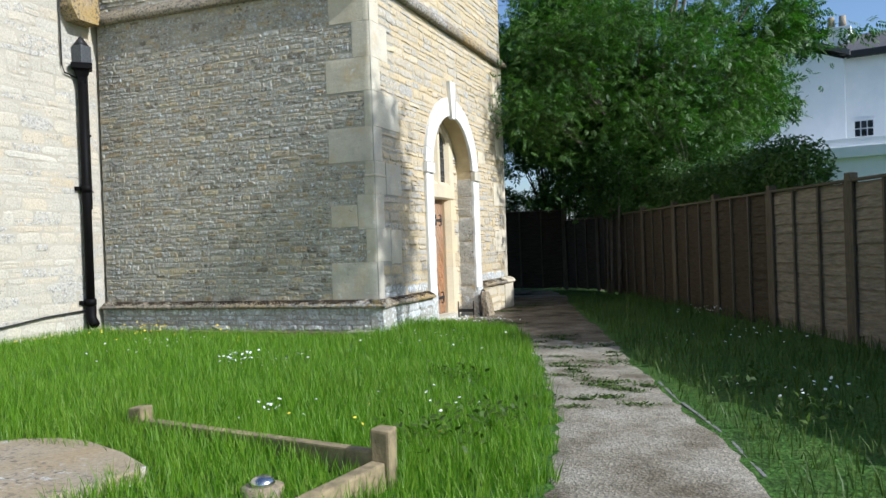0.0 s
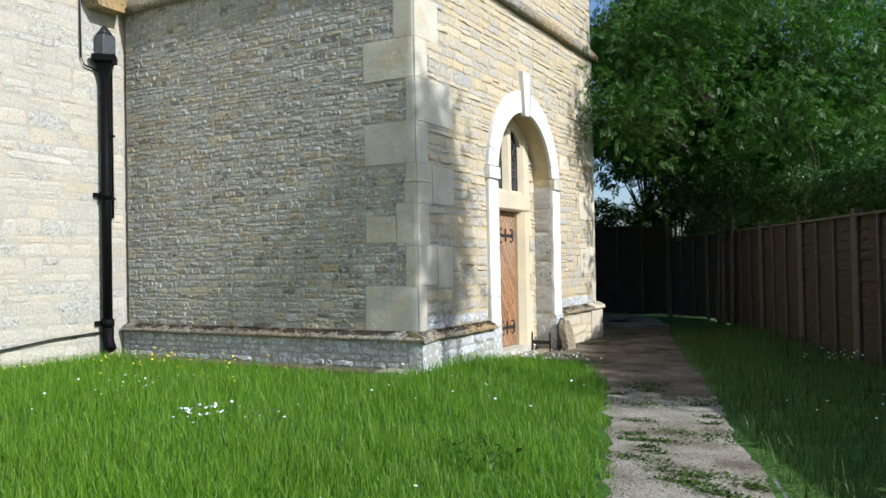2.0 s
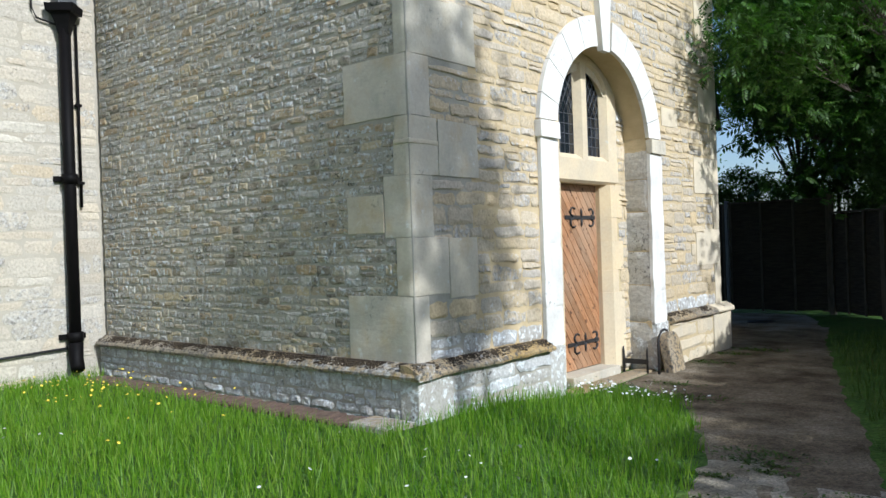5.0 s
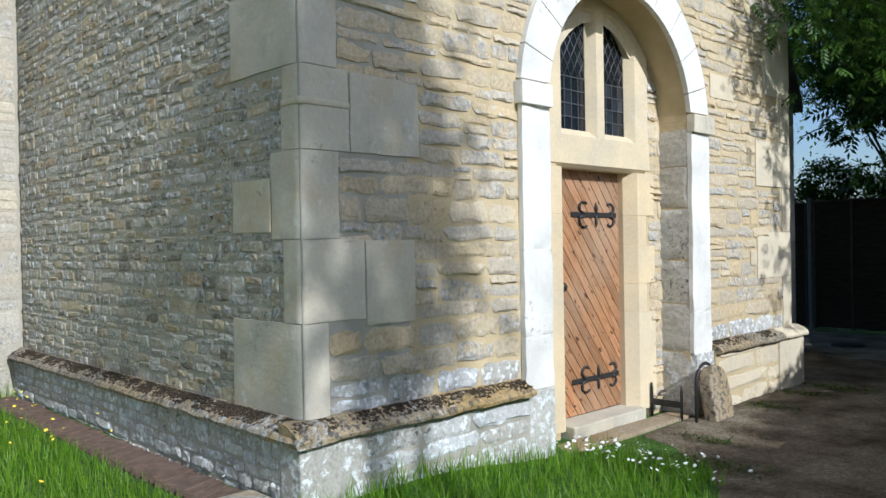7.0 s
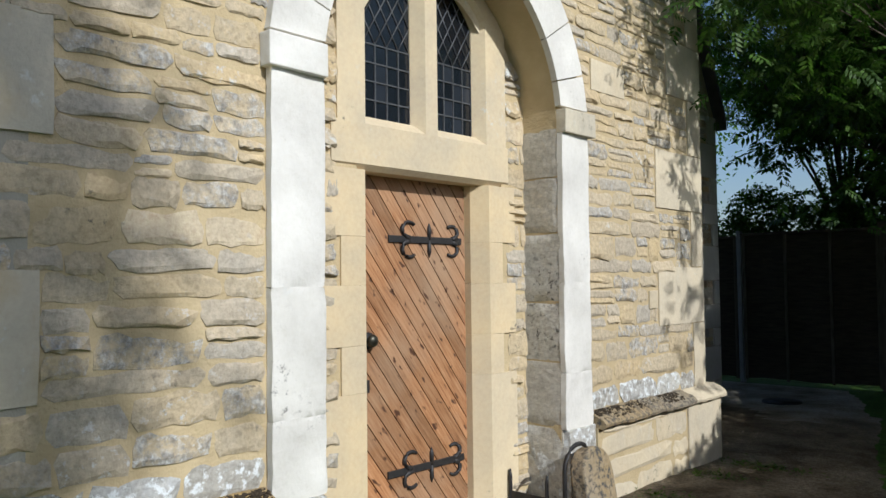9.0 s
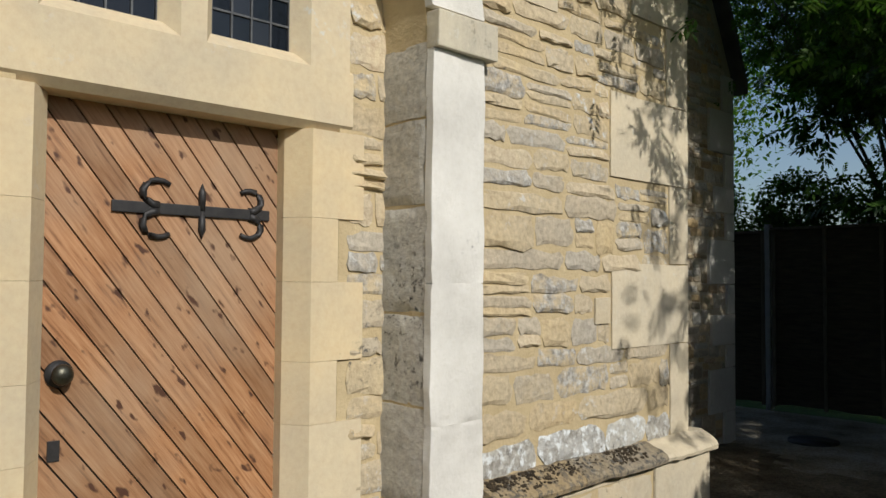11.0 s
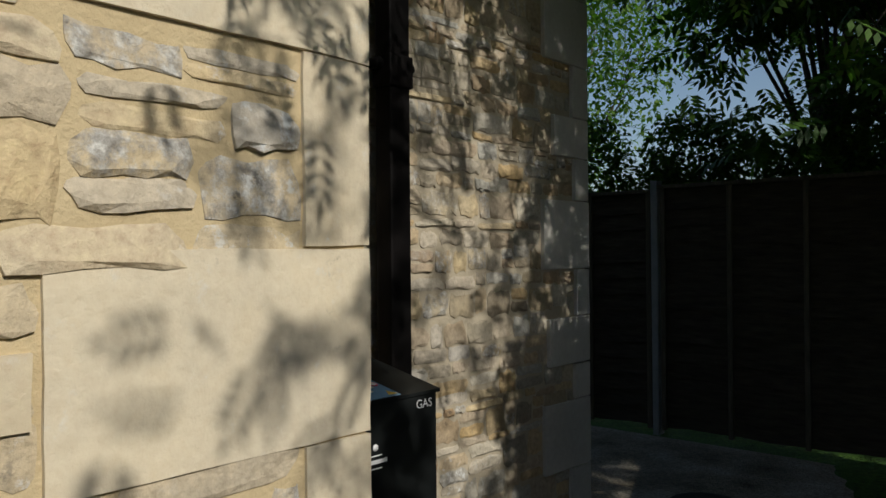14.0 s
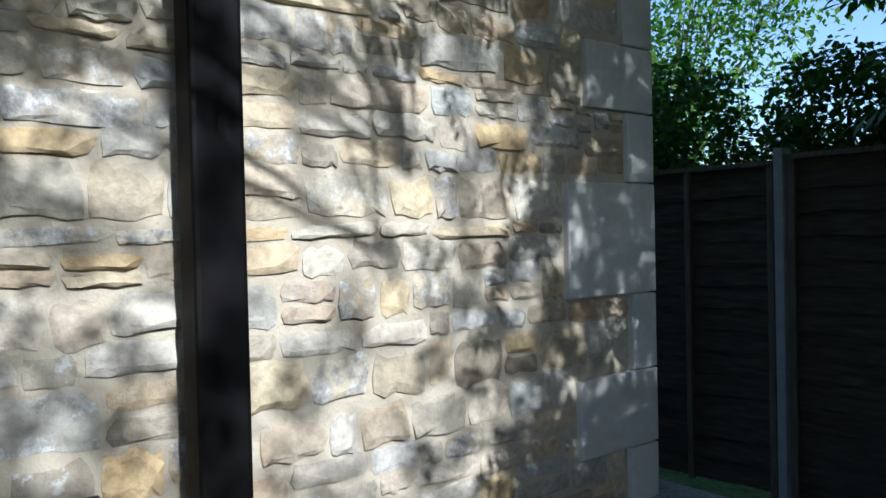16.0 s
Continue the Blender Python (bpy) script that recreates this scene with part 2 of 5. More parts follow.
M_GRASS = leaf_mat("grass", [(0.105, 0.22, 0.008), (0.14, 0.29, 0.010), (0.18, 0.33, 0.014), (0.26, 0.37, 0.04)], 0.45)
# shade is put into this green: a darker copy for the verge and weeds
M_VERGE_SHADED = leaf_mat("verge_grass_shade_darkened", [(0.03, 0.066, 0.008), (0.045, 0.092, 0.011), (0.065, 0.118, 0.018)], 0.22)
M_LEAF = leaf_mat("ash_leaves", [(0.022, 0.065, 0.012), (0.045, 0.115, 0.018), (0.10, 0.21, 0.035)], 0.35)
M_LEAF_B = leaf_mat("bright_leaves", [(0.08, 0.17, 0.03), (0.11, 0.22, 0.04), (0.14, 0.25, 0.05)], 0.45)
M_HEDGE = leaf_mat("hedge_leaves", [(0.03, 0.07, 0.02), (0.045, 0.10, 0.03), (0.06, 0.12, 0.03)], 0.3)
M_BARK = plain_mat("bark", (0.07, 0.055, 0.04), (0.17, 0.14, 0.11), 8, 0.95, relief=0.02, stretch=(3, 3, 0.7), relief_scale=14)


def door_mat():
    m, t, b = shader("oiled_pine")
    grain = noise_at(t, 9, 8, 0.6, (1, 0.5, 8), True)
    col = ramp(t, grain, [(0.28, (0.15, 0.065, 0.026)), (0.45, (0.36, 0.185, 0.08)), (0.75, (0.53, 0.33, 0.175))])
    tone = ramp(t, each(t), [(0, (0.66, 0.62, 0.60)), (1, (1.15, 1.05, 1.0))])
    col = mix(t, 1.0, col, tone, "MULTIPLY")
    weather = noise_at(t, 1.7, 4, 0.6)
    col = mix(t, step(t, weather, 0.42, 0.68), col, mix(t, 0.55, col, (0.40, 0.29, 0.19)))
    knots = noise_at(t, 15, 2, 0.5, (1, 0.7, 1.5), True)
    col = mix(t, step(t, knots, 0.63, 0.70), col, (0.075, 0.03, 0.014))
    t.links.new(col, b.inputs["Base Color"])
    b.inputs["Roughness"].default_value = 0.6
    bump(t, b, grain, 0.0015)
    return m


M_DOOR = door_mat()


def glass_mat():
    m, t, b = shader("old_window_glass")
    t.links.new(ramp(t, each(t), [(0, (0.006, 0.007, 0.010)), (0.6, (0.012, 0.016, 0.022)), (1, (0.03, 0.035, 0.045))]), b.inputs["Base Color"])
    b.inputs["Roughness"].default_value = 0.12
    bump(t, b, noise_at(t, 12, 2), 0.002)
    return m


M_GLASS = glass_mat()


def ground_mat(name, tones, scale, pebble, relief):
    m, t, b = shader(name)
    v = t.nodes.new("ShaderNodeTexVoronoi")
    v.inputs["Scale"].default_value = pebble
    t.links.new(t.nodes.new("ShaderNodeNewGeometry").outputs["Position"], v.inputs["Vector"])
    col = ramp(t, noise_at(t, scale, 6, 0.6), [(0.3, tones[0]), (0.5, tones[1]), (0.72, tones[2])])
    bw = t.nodes.new("ShaderNodeRGBToBW")
    t.links.new(v.outputs["Color"], bw.inputs[0])
    col = mix(t, 0.4, col, bw.outputs[0], "OVERLAY")
    t.links.new(col, b.inputs["Base Color"])
    b.inputs["Roughness"].default_value = 0.95
    b.inputs["Specular IOR Level"].default_value = 0.2
    n1 = bump(t, b, v.outputs["Distance"], relief)
    bump(t, b, noise_at(t, 22, 5), relief * 2, 1.0, n1)
    return m


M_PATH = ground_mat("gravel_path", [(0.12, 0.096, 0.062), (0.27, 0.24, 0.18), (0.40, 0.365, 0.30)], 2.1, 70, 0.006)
M_PATH_EARTH = ground_mat("dark_path_earth", [(0.06, 0.048, 0.03), (0.16, 0.13, 0.088), (0.27, 0.235, 0.175)], 2.6, 60, 0.008)
M_EARTH = ground_mat("turf_earth", [(0.04, 0.08, 0.015), (0.06, 0.13, 0.02), (0.09, 0.14, 0.03)], 2.5, 40, 0.01)

# ---- building helpers ----


def link(name, data, parent=None, label=""):
    ob = new(name, data)
    ob.parent = parent
    return tagged(ob, label=label)


def mesh(name, verts, faces, mat, smooth=False):
    me = bpy.data.meshes.new(name)
    me.from_pydata(verts, [], faces)
    me.update()
    if mat:
        me.materials.append(mat)
    if smooth:
        me.polygons.foreach_set("use_smooth", [True] * len(me.polygons))
    return me


def part(name, bm, material, parent=None, label="", smooth=False):
    bmesh.ops.recalc_face_normals(bm, faces=bm.faces)
    me = bpy.data.meshes.new(name)
    bm.to_mesh(me)
    bm.free()
    me.materials.append(material)
    if smooth:
        me.polygons.foreach_set("use_smooth", [True] * len(me.polygons))
    return link(name, me, parent, label)


def thing(name, at, label, category, group="", kind=""):
    ob = new(name)
    ob.location = at
    ob.empty_display_size = 0.1
    return tagged(ob, label, category, group, kind)


def block(bm, lo, hi, bevel=0.0, wob=0.0, rng=random):
    """A box between two corners, with rounded and slightly uneven edges."""
    g = bmesh.ops.create_cube(bm, size=1)
    vs = g["verts"]
    for v in vs:
        v.co = Vector([lo[i] + (v.co[i] + 0.5) * (hi[i] - lo[i]) for i in range(3)])
        if wob:
            v.co += Vector([rng.uniform(-wob, wob) for _ in range(3)])
    if bevel:
        es = {e for v in vs for e in v.link_edges}
        bmesh.ops.bevel(bm, geom=list(es), offset=bevel, segments=2, affect="EDGES", profile=0.6)


def rough_block(bm, lo, hi, amp=0.006, cuts=6, round_off=0.008):
    """A hewn block: faces that wander a little and worn edges."""
    vs = bmesh.ops.create_cube(bm, size=1)["verts"]
    es = list({e for v in vs for e in v.link_edges})
    bmesh.ops.subdivide_edges(bm, edges=es, cuts=cuts, use_grid_fill=True)
    lo, hi = Vector(lo), Vector(hi)
    size, mid = hi - lo, (lo + hi) / 2
    for v in bm.verts:
        edge = sum(abs(abs(v.co[i]) - 0.5) < 1e-4 for i in range(3))
        sign = Vector([math.copysign(1, v.co[i]) if abs(abs(v.co[i]) - 0.5) < 1e-4 else 0 for i in range(3)])
        p = mid + Vector([v.co[i] * size[i] for i in range(3)])
        if edge > 1:
            p -= sign * round_off * (0.6 + 0.8 * noise.noise(p * 9))
        v.co = p + noise.noise_vector(p * 5.5 + Vector((3, 1, 7))) * amp + noise.noise_vector(p * 17) * amp * 0.4


def hewn(name, lo, hi, mat, parent=None, label="", amp=0.006, cuts=6, round_off=0.008):
    bm = bmesh.new()
    rough_block(bm, lo, hi, amp, cuts, round_off)
    o = part(name, bm, mat, parent, label, True)
    o.data.set_sharp_from_angle(angle=radians(50))
    return o


def boxed(name, lo, hi, mat, parent=None, label="", bevel=0.0, wob=0.0):
    bm = bmesh.new()
    block(bm, lo, hi, bevel, wob)
    return part(name, bm, mat, parent, label)


def tube(bm, pts, radii, sides=10, cap=True):
    """A round tube along points."""
    rings = []
    for i, p in enumerate(pts):
        p = Vector(p)
        d = (Vector(pts[min(i + 1, len(pts) - 1)]) - Vector(pts[max(i - 1, 0)])).normalized()
        a = d.orthogonal().normalized()
        c = d.cross(a)
        r = radii[i] if isinstance(radii, (list, tuple)) else radii
        rings.append([bm.verts.new(p + a * r * math.cos(2 * math.pi * k / sides) + c * r * math.sin(2 * math.pi * k / sides)) for k in range(sides)])
    for q, s in zip(rings, rings[1:]):
        for k in range(sides):
            bm.faces.new((q[k], q[(k + 1) % sides], s[(k + 1) % sides], s[k]))
    if cap:
        bm.faces.new(rings[0][::-1]), bm.faces.new(rings[-1])


def tubed(name, pts, radii, mat, parent=None, label="", sides=10):
    bm = bmesh.new()
    tube(bm, pts, radii, sides)
    return part(name, bm, mat, parent, label, True)


def prism(name, outline, axis, lo, hi, mat, parent=None, label=""):
    """An outline in the plane across an axis, drawn out from lo to hi."""
    bm = bmesh.new()

    def at(p, d):
        return {"x": (d, p[0], p[1]), "y": (p[0], d, p[1]), "z": (p[0], p[1], d)}[axis]

    a = [bm.verts.new(at(p, lo)) for p in outline]
    b = [bm.verts.new(at(p, hi)) for p in outline]
    n = len(outline)
    bm.faces.new(a), bm.faces.new(b[::-1])
    for i in range(n):
        bm.faces.new((a[i], a[(i + 1) % n], b[(i + 1) % n], b[i]))
    return part(name, bm, mat, parent, label)


# ---- rubble masonry ----
RNG = random.Random(7)


def unit_stone(rng, drop=(-1.1, -0.25), ragged=1.0):
    """A worn stone one wide, one high and one deep, with a ragged outline."""
    n = 16
    flat = [(-0.5, -0.5), (-0.3, -0.5), (-0.1, -0.5), (0.12, -0.5), (0.32, -0.5), (0.5, -0.5), (0.5, -0.15), (0.5, 0.2),
            (0.5, 0.5), (0.3, 0.5), (0.08, 0.5), (-0.12, 0.5), (-0.32, 0.5), (-0.5, 0.5), (-0.5, 0.15), (-0.5, -0.2)]
    lean, sag = rng.uniform(-0.08, 0.08), rng.uniform(-0.09, 0.09)
    cut = [rng.uniform(0.84, 0.98) for _ in range(4)]
    ring = []
    for i, (u, v) in enumerate(flat):
        k = cut[(0, 5, 8, 13).index(i)] if i in (0, 5, 8, 13) else 1.0
        ring.append(((u * k + rng.uniform(-0.025, 0.015) * (1 if u > 0 else -1) + lean * v), v * (0.5 + 0.5 * k) + rng.uniform(-0.10, 0.05) * (1 if v > 0 else -1) + sag * (u * u - 0.12)))
    tu, tv = rng.uniform(-0.35, 0.35), rng.uniform(*drop)
    verts = [(u, v, -0.8) for u, v in ring]
    verts += [(u * 0.985, v * 0.95, 0.2 + u * tu + v * tv + rng.uniform(-0.25, 0.2)) for u, v in ring]
    verts += [(u * 0.74 + rng.uniform(-0.05, 0.05), v * 0.6 + rng.uniform(-0.06, 0.06), 0.6 + u * tu + v * tv + rng.uniform(-0.35, 0.35)) for u, v in ring[::2]]
    f = [(i, (i + 1) % n, n + (i + 1) % n, n + i) for i in range(n)]
    for j in range(8):
        a, b, c = n + 2 * j, n + (2 * j + 1) % n, n + (2 * j + 2) % n
        p, q = 2 * n + j, 2 * n + (j + 1) % 8
        f += [(a, b, p), (b, q, p), (b, c, q)]
    m = 2 * n
    f += [(m, m + 1, m + 6, m + 7), (m + 1, m + 2, m + 5, m + 6), (m + 2, m + 3, m + 4, m + 5)]
    return verts, f


LIBS = [[unit_stone(RNG) for _ in range(40)], [unit_stone(RNG, (-0.5, 0.35)) for _ in range(40)]]


def rubble(owner, frame_m, mat, u0, u1, v0, v1, heights, widths, depth, taken, near, limit=290, rng=RNG, gap=0.010, lib=0, shift=0.008):
    """Courses of stones over a face. frame_m takes (u, v, out) to the world; taken(v0, v1) gives the stretches of u that are not
    rubble; near(u, v) tells which stones are pieces of their own."""
    STONES = LIBS[lib]
    meshes = [mesh("stone", v, f, mat) for v, f in STONES]
    jv, jf, made, v = [], [], 0, v0
    while v < v1 - 0.02:
        h = min(rng.choice(heights) * rng.uniform(0.85, 1.15), v1 - v)
        if v1 - v - h < 0.03:
            h = v1 - v
        spans, at = [], u0
        for a, b in sorted(taken(v, v + h)):
            if a > at:
                spans.append((at, min(a, u1)))
            at = max(at, b)
        if at < u1:
            spans.append((at, u1))
        for a, b in spans:
            u = a
            while b - u > 0.03:
                w = rng.uniform(*widths) * (1.0 if rng.random() < 0.8 else 1.5)
                if b - u - w < widths[0] * 0.6:
                    w = b - u
                hh, dv = h, 0.0
                if h > 0.085 and w < 0.4 and rng.random() < 0.18:
                    hh = h * 0.5
                for s in range(2 if hh < h else 1):
                    d = depth * rng.uniform(0.35, 1.4)
                    k = rng.randrange(len(STONES))
                    g = gap * rng.uniform(0.5, 1.4)
                    m = frame_m @ Matrix.Translation((u + w / 2, v + hh * (s + 0.5) + rng.uniform(-shift, shift), 0)) @ Matrix.Rotation(rng.uniform(-0.03, 0.03), 4, "Z") @ Matrix.Diagonal((max(w - g, 0.02), max(hh - g * 0.8, 0.02) * (1 if rng.random() < 0.85 else 1.25), d, 1))
                    if made < limit and near(u + w / 2, v + h / 2):
                        o = link("stone", meshes[k], owner)
                        o.matrix_local = m
                        made += 1
                    else:
                        base = len(jv)
                        jv += [tuple(m @ Vector(p)) for p in STONES[k][0]]
                        jf += [tuple(base + i for i in fc) for fc in STONES[k][1]]
                u += w
        v += h
    if jv:
        tagged(link("rubble_stones", mesh("rubble_stones", jv, jf, mat), owner), kind="stuff")


FACE_X = Matrix(((0, 0, 1, 0), (1, 0, 0, 0), (0, 1, 0, 0), (0, 0, 0, 1)))
FACE_Y = Matrix(((1, 0, 0, 0), (0, 0, -1, 0), (0, 1, 0, 0), (0, 0, 0, 1)))

# ---- ground ----
FENCE_O, FENCE_D = Vector((4.90, 1.57)), Vector((-0.403, 0.915)).normalized()


def lerp_table(table, y):
    if y <= table[0][0]:
        return table[0][1]
    for (a, p), (b, q) in zip(table, table[1:]):
        if y <= b:
            k = (y - a) / (b - a)
            return p + (q - p) * k
    return table[-1][1]


PATH_L = [(-40, 4.4), (-8, 4.0), (-5.5, 3.58), (-3.95, 3.26), (-2.35, 2.79), (-1.3, 2.46), (-0.4, 2.16), (0.8, 1.8), (1.8, 1.32), (2.5, 0.9), (2.95, 0.25)]
PATH_R = [(-40, 5.4), (-7, 4.95), (-5.35, 4.68), (-4.22, 4.43), (-3.84, 4.25), (-2.0, 3.72), (-1.2, 3.44), (0.0, 3.14), (2.36, 2.47), (2.86, 2.27), (5.87, 1.38), (7.4, 0.95), (8.45, 0.72), (9.4, 0.45), (10.2, 0.12), (10.9, -0.25)]


def on_path(x, y):
    if y > 10.85:
        return False
    left = lerp_table(PATH_L, y) if y < 2.95 else -9.0
    return left < x < lerp_table(PATH_R, y)


def height(x, y):
    """The lie of the land: the lawn stands higher towards the church, the path lies lower."""
    left = lerp_table(PATH_L, y) if y < 2.95 else 0.0
    k = min(max((left - x) / 1.9, 0), 1)
    k = k * k * (3 - 2 * k)
    if y > 1.0:
        k *= max(0.0, 1 - (y - 1.0) / 1.6)
    right = lerp_table(PATH_R, y)
    r = min(max((x - right) / 1.0, 0), 1)
    return -0.19 + 0.17 * k + 0.09 * r * (1 if y < 8 else 0.3) + 0.012 * math.sin(1.7 * x + 0.6) * math.cos(1.3 * y)


def ground_sheet():
    def axis(lo, hi, a, b, fine):
        v, s, out = a, fine, []
        n = int(round((b - a) / fine))
        out = [a + i * fine for i in range(n + 1)]
        x, s = b, fine
        while x < hi:
            s *= 1.5
            x += s
            out.append(min(x, hi))
        x, s = a, fine
        while x > lo:
            s *= 1.5
            x -= s
            out.insert(0, max(x, lo))
        return out

    xs, ys = axis(-900, 900, -6, 7, 0.14), axis(-900, 900, -11, 12, 0.14)
    verts = [(x, y, height(x, y)) for y in ys for x in xs]
    nx = len(xs)
    faces = [(j * nx + i, j * nx + i + 1, (j + 1) * nx + i + 1, (j + 1) * nx + i) for j in range(len(ys) - 1) for i in range(nx - 1)]
    me = mesh("ground", verts, faces, M_EARTH, True)
    tagged(new("ground", me), "earth under the mown churchyard grass", "ground", kind="structure")
    # the path: a sheet of gravel just proud of the earth, ragged along its edge
    rng = random.Random(3)
    pv, pf, rows = [], [], []
    y = -30.0
    while y <= 10.85:
        l = (lerp_table(PATH_L, y) if y < 2.9 else (0.02 if y < 6.1 else -1.2)) + rng.uniform(-0.05, 0.05) - 0.02
        if y > 8.8:
            l = -6.0
        r = lerp_table(PATH_R, y) + rng.uniform(-0.02, 0.03)
        n = 14
        rows.append([len(pv) + i for i in range(n + 1)])
        for i in range(n + 1):
            x = l + (r - l) * i / n
            pv.append((x, y, height(x, y) + 0.008 + (0 if 0 < i < n else -0.012)))
        y += 0.12 if y > -9 else 0.6
    for a, b in zip(rows, rows[1:]):
        for i in range(14):
            pf.append((a[i], a[i + 1], b[i + 1], b[i]))
    me = mesh("path", pv, pf, M_PATH, True)
    # past the tower's corner the path takes darker, browner earth tones
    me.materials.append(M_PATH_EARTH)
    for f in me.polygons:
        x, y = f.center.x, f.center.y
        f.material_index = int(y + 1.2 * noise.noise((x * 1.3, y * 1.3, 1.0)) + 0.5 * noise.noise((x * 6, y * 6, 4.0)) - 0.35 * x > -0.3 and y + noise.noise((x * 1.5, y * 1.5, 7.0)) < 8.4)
    tagged(new("path", me), "pale gravel path curving past the church tower", "path", kind="structure")


ground_sheet()

# ---- the tower ----
AY, BX, YEND, XWEST, TOP = -0.07, 0.0, 5.98, -4.67, 9.5     # faces of the tower
LEDGE_LO, LEDGE_HI = 0.315, 0.41
ARCH_Y, ARCH_Z, R_IN, R_OUT = 2.92, 2.30, 0.97, 1.27
QUOINS = [(0.41, 0.92, 0.71, 0.10), (0.92, 1.36, 0.17, 0.35), (1.36, 1.83, 0.28, 0.18), (1.83, 2.08, 0.17, 0.26), (2.08, 2.275, 0.15, 0.25), (2.275, 2.74, 0.69, 0.18),
          (2.74, 3.22, 0.13, 0.77), (3.22, 3.67, 0.69, 0.2), (3.67, 4.15, 0.28, 0.45), (4.15, 4.66, 0.62, 0.2), (4.84, 5.3, 0.3, 0.5), (5.3, 5.8, 0.6, 0.25)]
BLOCKS_B = [(0.355, 0.72, 0.88, 1.355), (0.26, 0.76, 1.83, 2.27), (5.2, 5.98, 0.935, 1.39), (5.19, 5.98, 1.84, 2.3), (5.775, 5.98, 1.39, 1.84), (5.775, 5.98, 0.41, 0.935),
            (5.05, 5.185, 1.07, 1.21), (5.75, 5.98, 2.3, 2.75), (5.4, 5.98, 2.75, 3.2), (5.75, 5.98, 3.2, 3.8), (5.35, 5.98, 3.8, 4.3), (5.75, 5.98, 4.3, 4.66), (4.3, 4.75, 2.6, 2.82)]
BLOCKS_A = [(-0.69, -0.29, 1.40, 1.70)]


def tower_walls():
    a = boxed("wall_south", (XWEST + 0.012, AY + 0.012, -0.4), (BX - 0.012, AY + 0.75, TOP), M_MORTAR_G)
    tagged(a, "grey lichened rubble limestone wall of the tower", "wall", kind="structure")
    # the wall with the arched doorway, thick and cut right through
    bm = bmesh.new()
    x0, x1 = BX - 0.012, BX - 0.75
    block(bm, (x1, AY + 0.75, -0.4), (x0, ARCH_Y - R_IN, TOP))
    block(bm, (x1, ARCH_Y + R_IN, -0.4), (x0, YEND - 0.012, TOP))
    n = 24
    arc = [(ARCH_Y - R_IN * math.cos(math.pi * i / n), ARCH_Z + R_IN * math.sin(math.pi * i / n)) for i in range(n + 1)]
    for (ya, za), (yb, zb) in zip(arc, arc[1:]):
        v = [bm.verts.new((x, y, z)) for x in (x0, x1) for y, z in ((ya, za), (yb, zb), (yb, TOP), (ya, TOP))]
        for f in ((0, 1, 2, 3), (4, 7, 6, 5), (0, 4, 5, 1), (3, 2, 6, 7)):
            bm.faces.new([v[i] for i in f])
    b = part("wall_east", bm, M_MORTAR)
    tagged(b, "warm coursed rubble limestone wall with an arched doorway", "wall", kind="structure")
    boxed_back = boxed("wall_north", (-4.9, YEND - 0.7, -0.4), (-0.75, YEND - 0.012, TOP), M_MORTAR)
    tagged(boxed_back, "north limestone wall of the tower", "wall", kind="structure")
    inner = boxed("wall_inside", (-1.6, 1.2, -0.4), (-1.5, 4.8, 4.6), M_DARK)
    tagged(inner, "dark inside wall of the tower", "wall", kind="structure")
    return a, b


WALL_A, WALL_B = tower_walls()


def taken_by(blocks):
    def f(lo, hi):
        mid = (lo + hi) / 2
        return [(p, q) for p, q, r, s in blocks if r < mid < s]
    return f


def taken_b(lo, hi):
    mid = (lo + hi) / 2
    out = taken_by(BLOCKS_B)(lo, hi) + [(AY, q[3]) for q in QUOINS if q[0] < mid < q[1]]
    if mid < ARCH_Z:
        out.append((ARCH_Y - R_OUT + 0.01, ARCH_Y + R_OUT - 0.01))
    elif mid < ARCH_Z + R_OUT:
        w = math.sqrt(R_OUT**2 - (mid - ARCH_Z) ** 2)
        out.append((ARCH_Y - w, ARCH_Y + w))
    if 3.2 < mid < 3.84:
        out.append((ARCH_Y - 0.13, ARCH_Y + 0.13))
    if 2.25 < mid < 2.43:
        out += [(1.64, 2.05), (3.88, 4.26)]
    return out


def taken_a(lo, hi):
    mid = (lo + hi) / 2
    return taken_by(BLOCKS_A)(lo, hi) + [(-q[2], 0.1) for q in QUOINS if q[0] < mid < q[1]]


def dressed(owner, mat, lo, hi):
    hewn("quoin", lo, hi, mat, owner, amp=0.004, cuts=7, round_off=0.0025)


def corner_stone(owner, mat, lo, hi, r):
    """A dressed stone at the tower's corner, its outer edge worn round."""
    bm = bmesh.new()
    rough_block(bm, lo, hi, 0.004, 11, 0.0025)
    cx, cy = hi[0] - r, lo[1] + r
    for v in bm.verts:
        d = Vector((v.co.x - cx, v.co.y - cy))
        if d.x > 0 and d.y < 0 and d.length > r:
            d *= r / d.length
            v.co.x, v.co.y = cx + d.x, cy + d.y
    o = part("quoin", bm, mat, owner, "", True)
    o.data.set_sharp_from_angle(angle=radians(50))


for z0, z1, a, b in QUOINS:
    corner_stone(WALL_B, M_QUOIN, (-a, AY + 0.001, z0 + 0.001), (BX - 0.001, b, z1 - 0.001), 0.05)
boxed("quoin_band", (-0.16, AY - 0.008, 2.062), (BX + 0.008, 0.26, 2.10), M_QUOIN, WALL_B, "weathered moulded band on the corner", 0.012)
for p, q, r, s in BLOCKS_B:
    dressed(WALL_B, M_QUOIN_W if p > 4 else M_QUOIN, (BX - 0.2, p + 0.002, r + 0.002), (BX + 0.002 + RNG.uniform(-0.003, 0.003), q - 0.002 * (q < 5.9), s - 0.002))
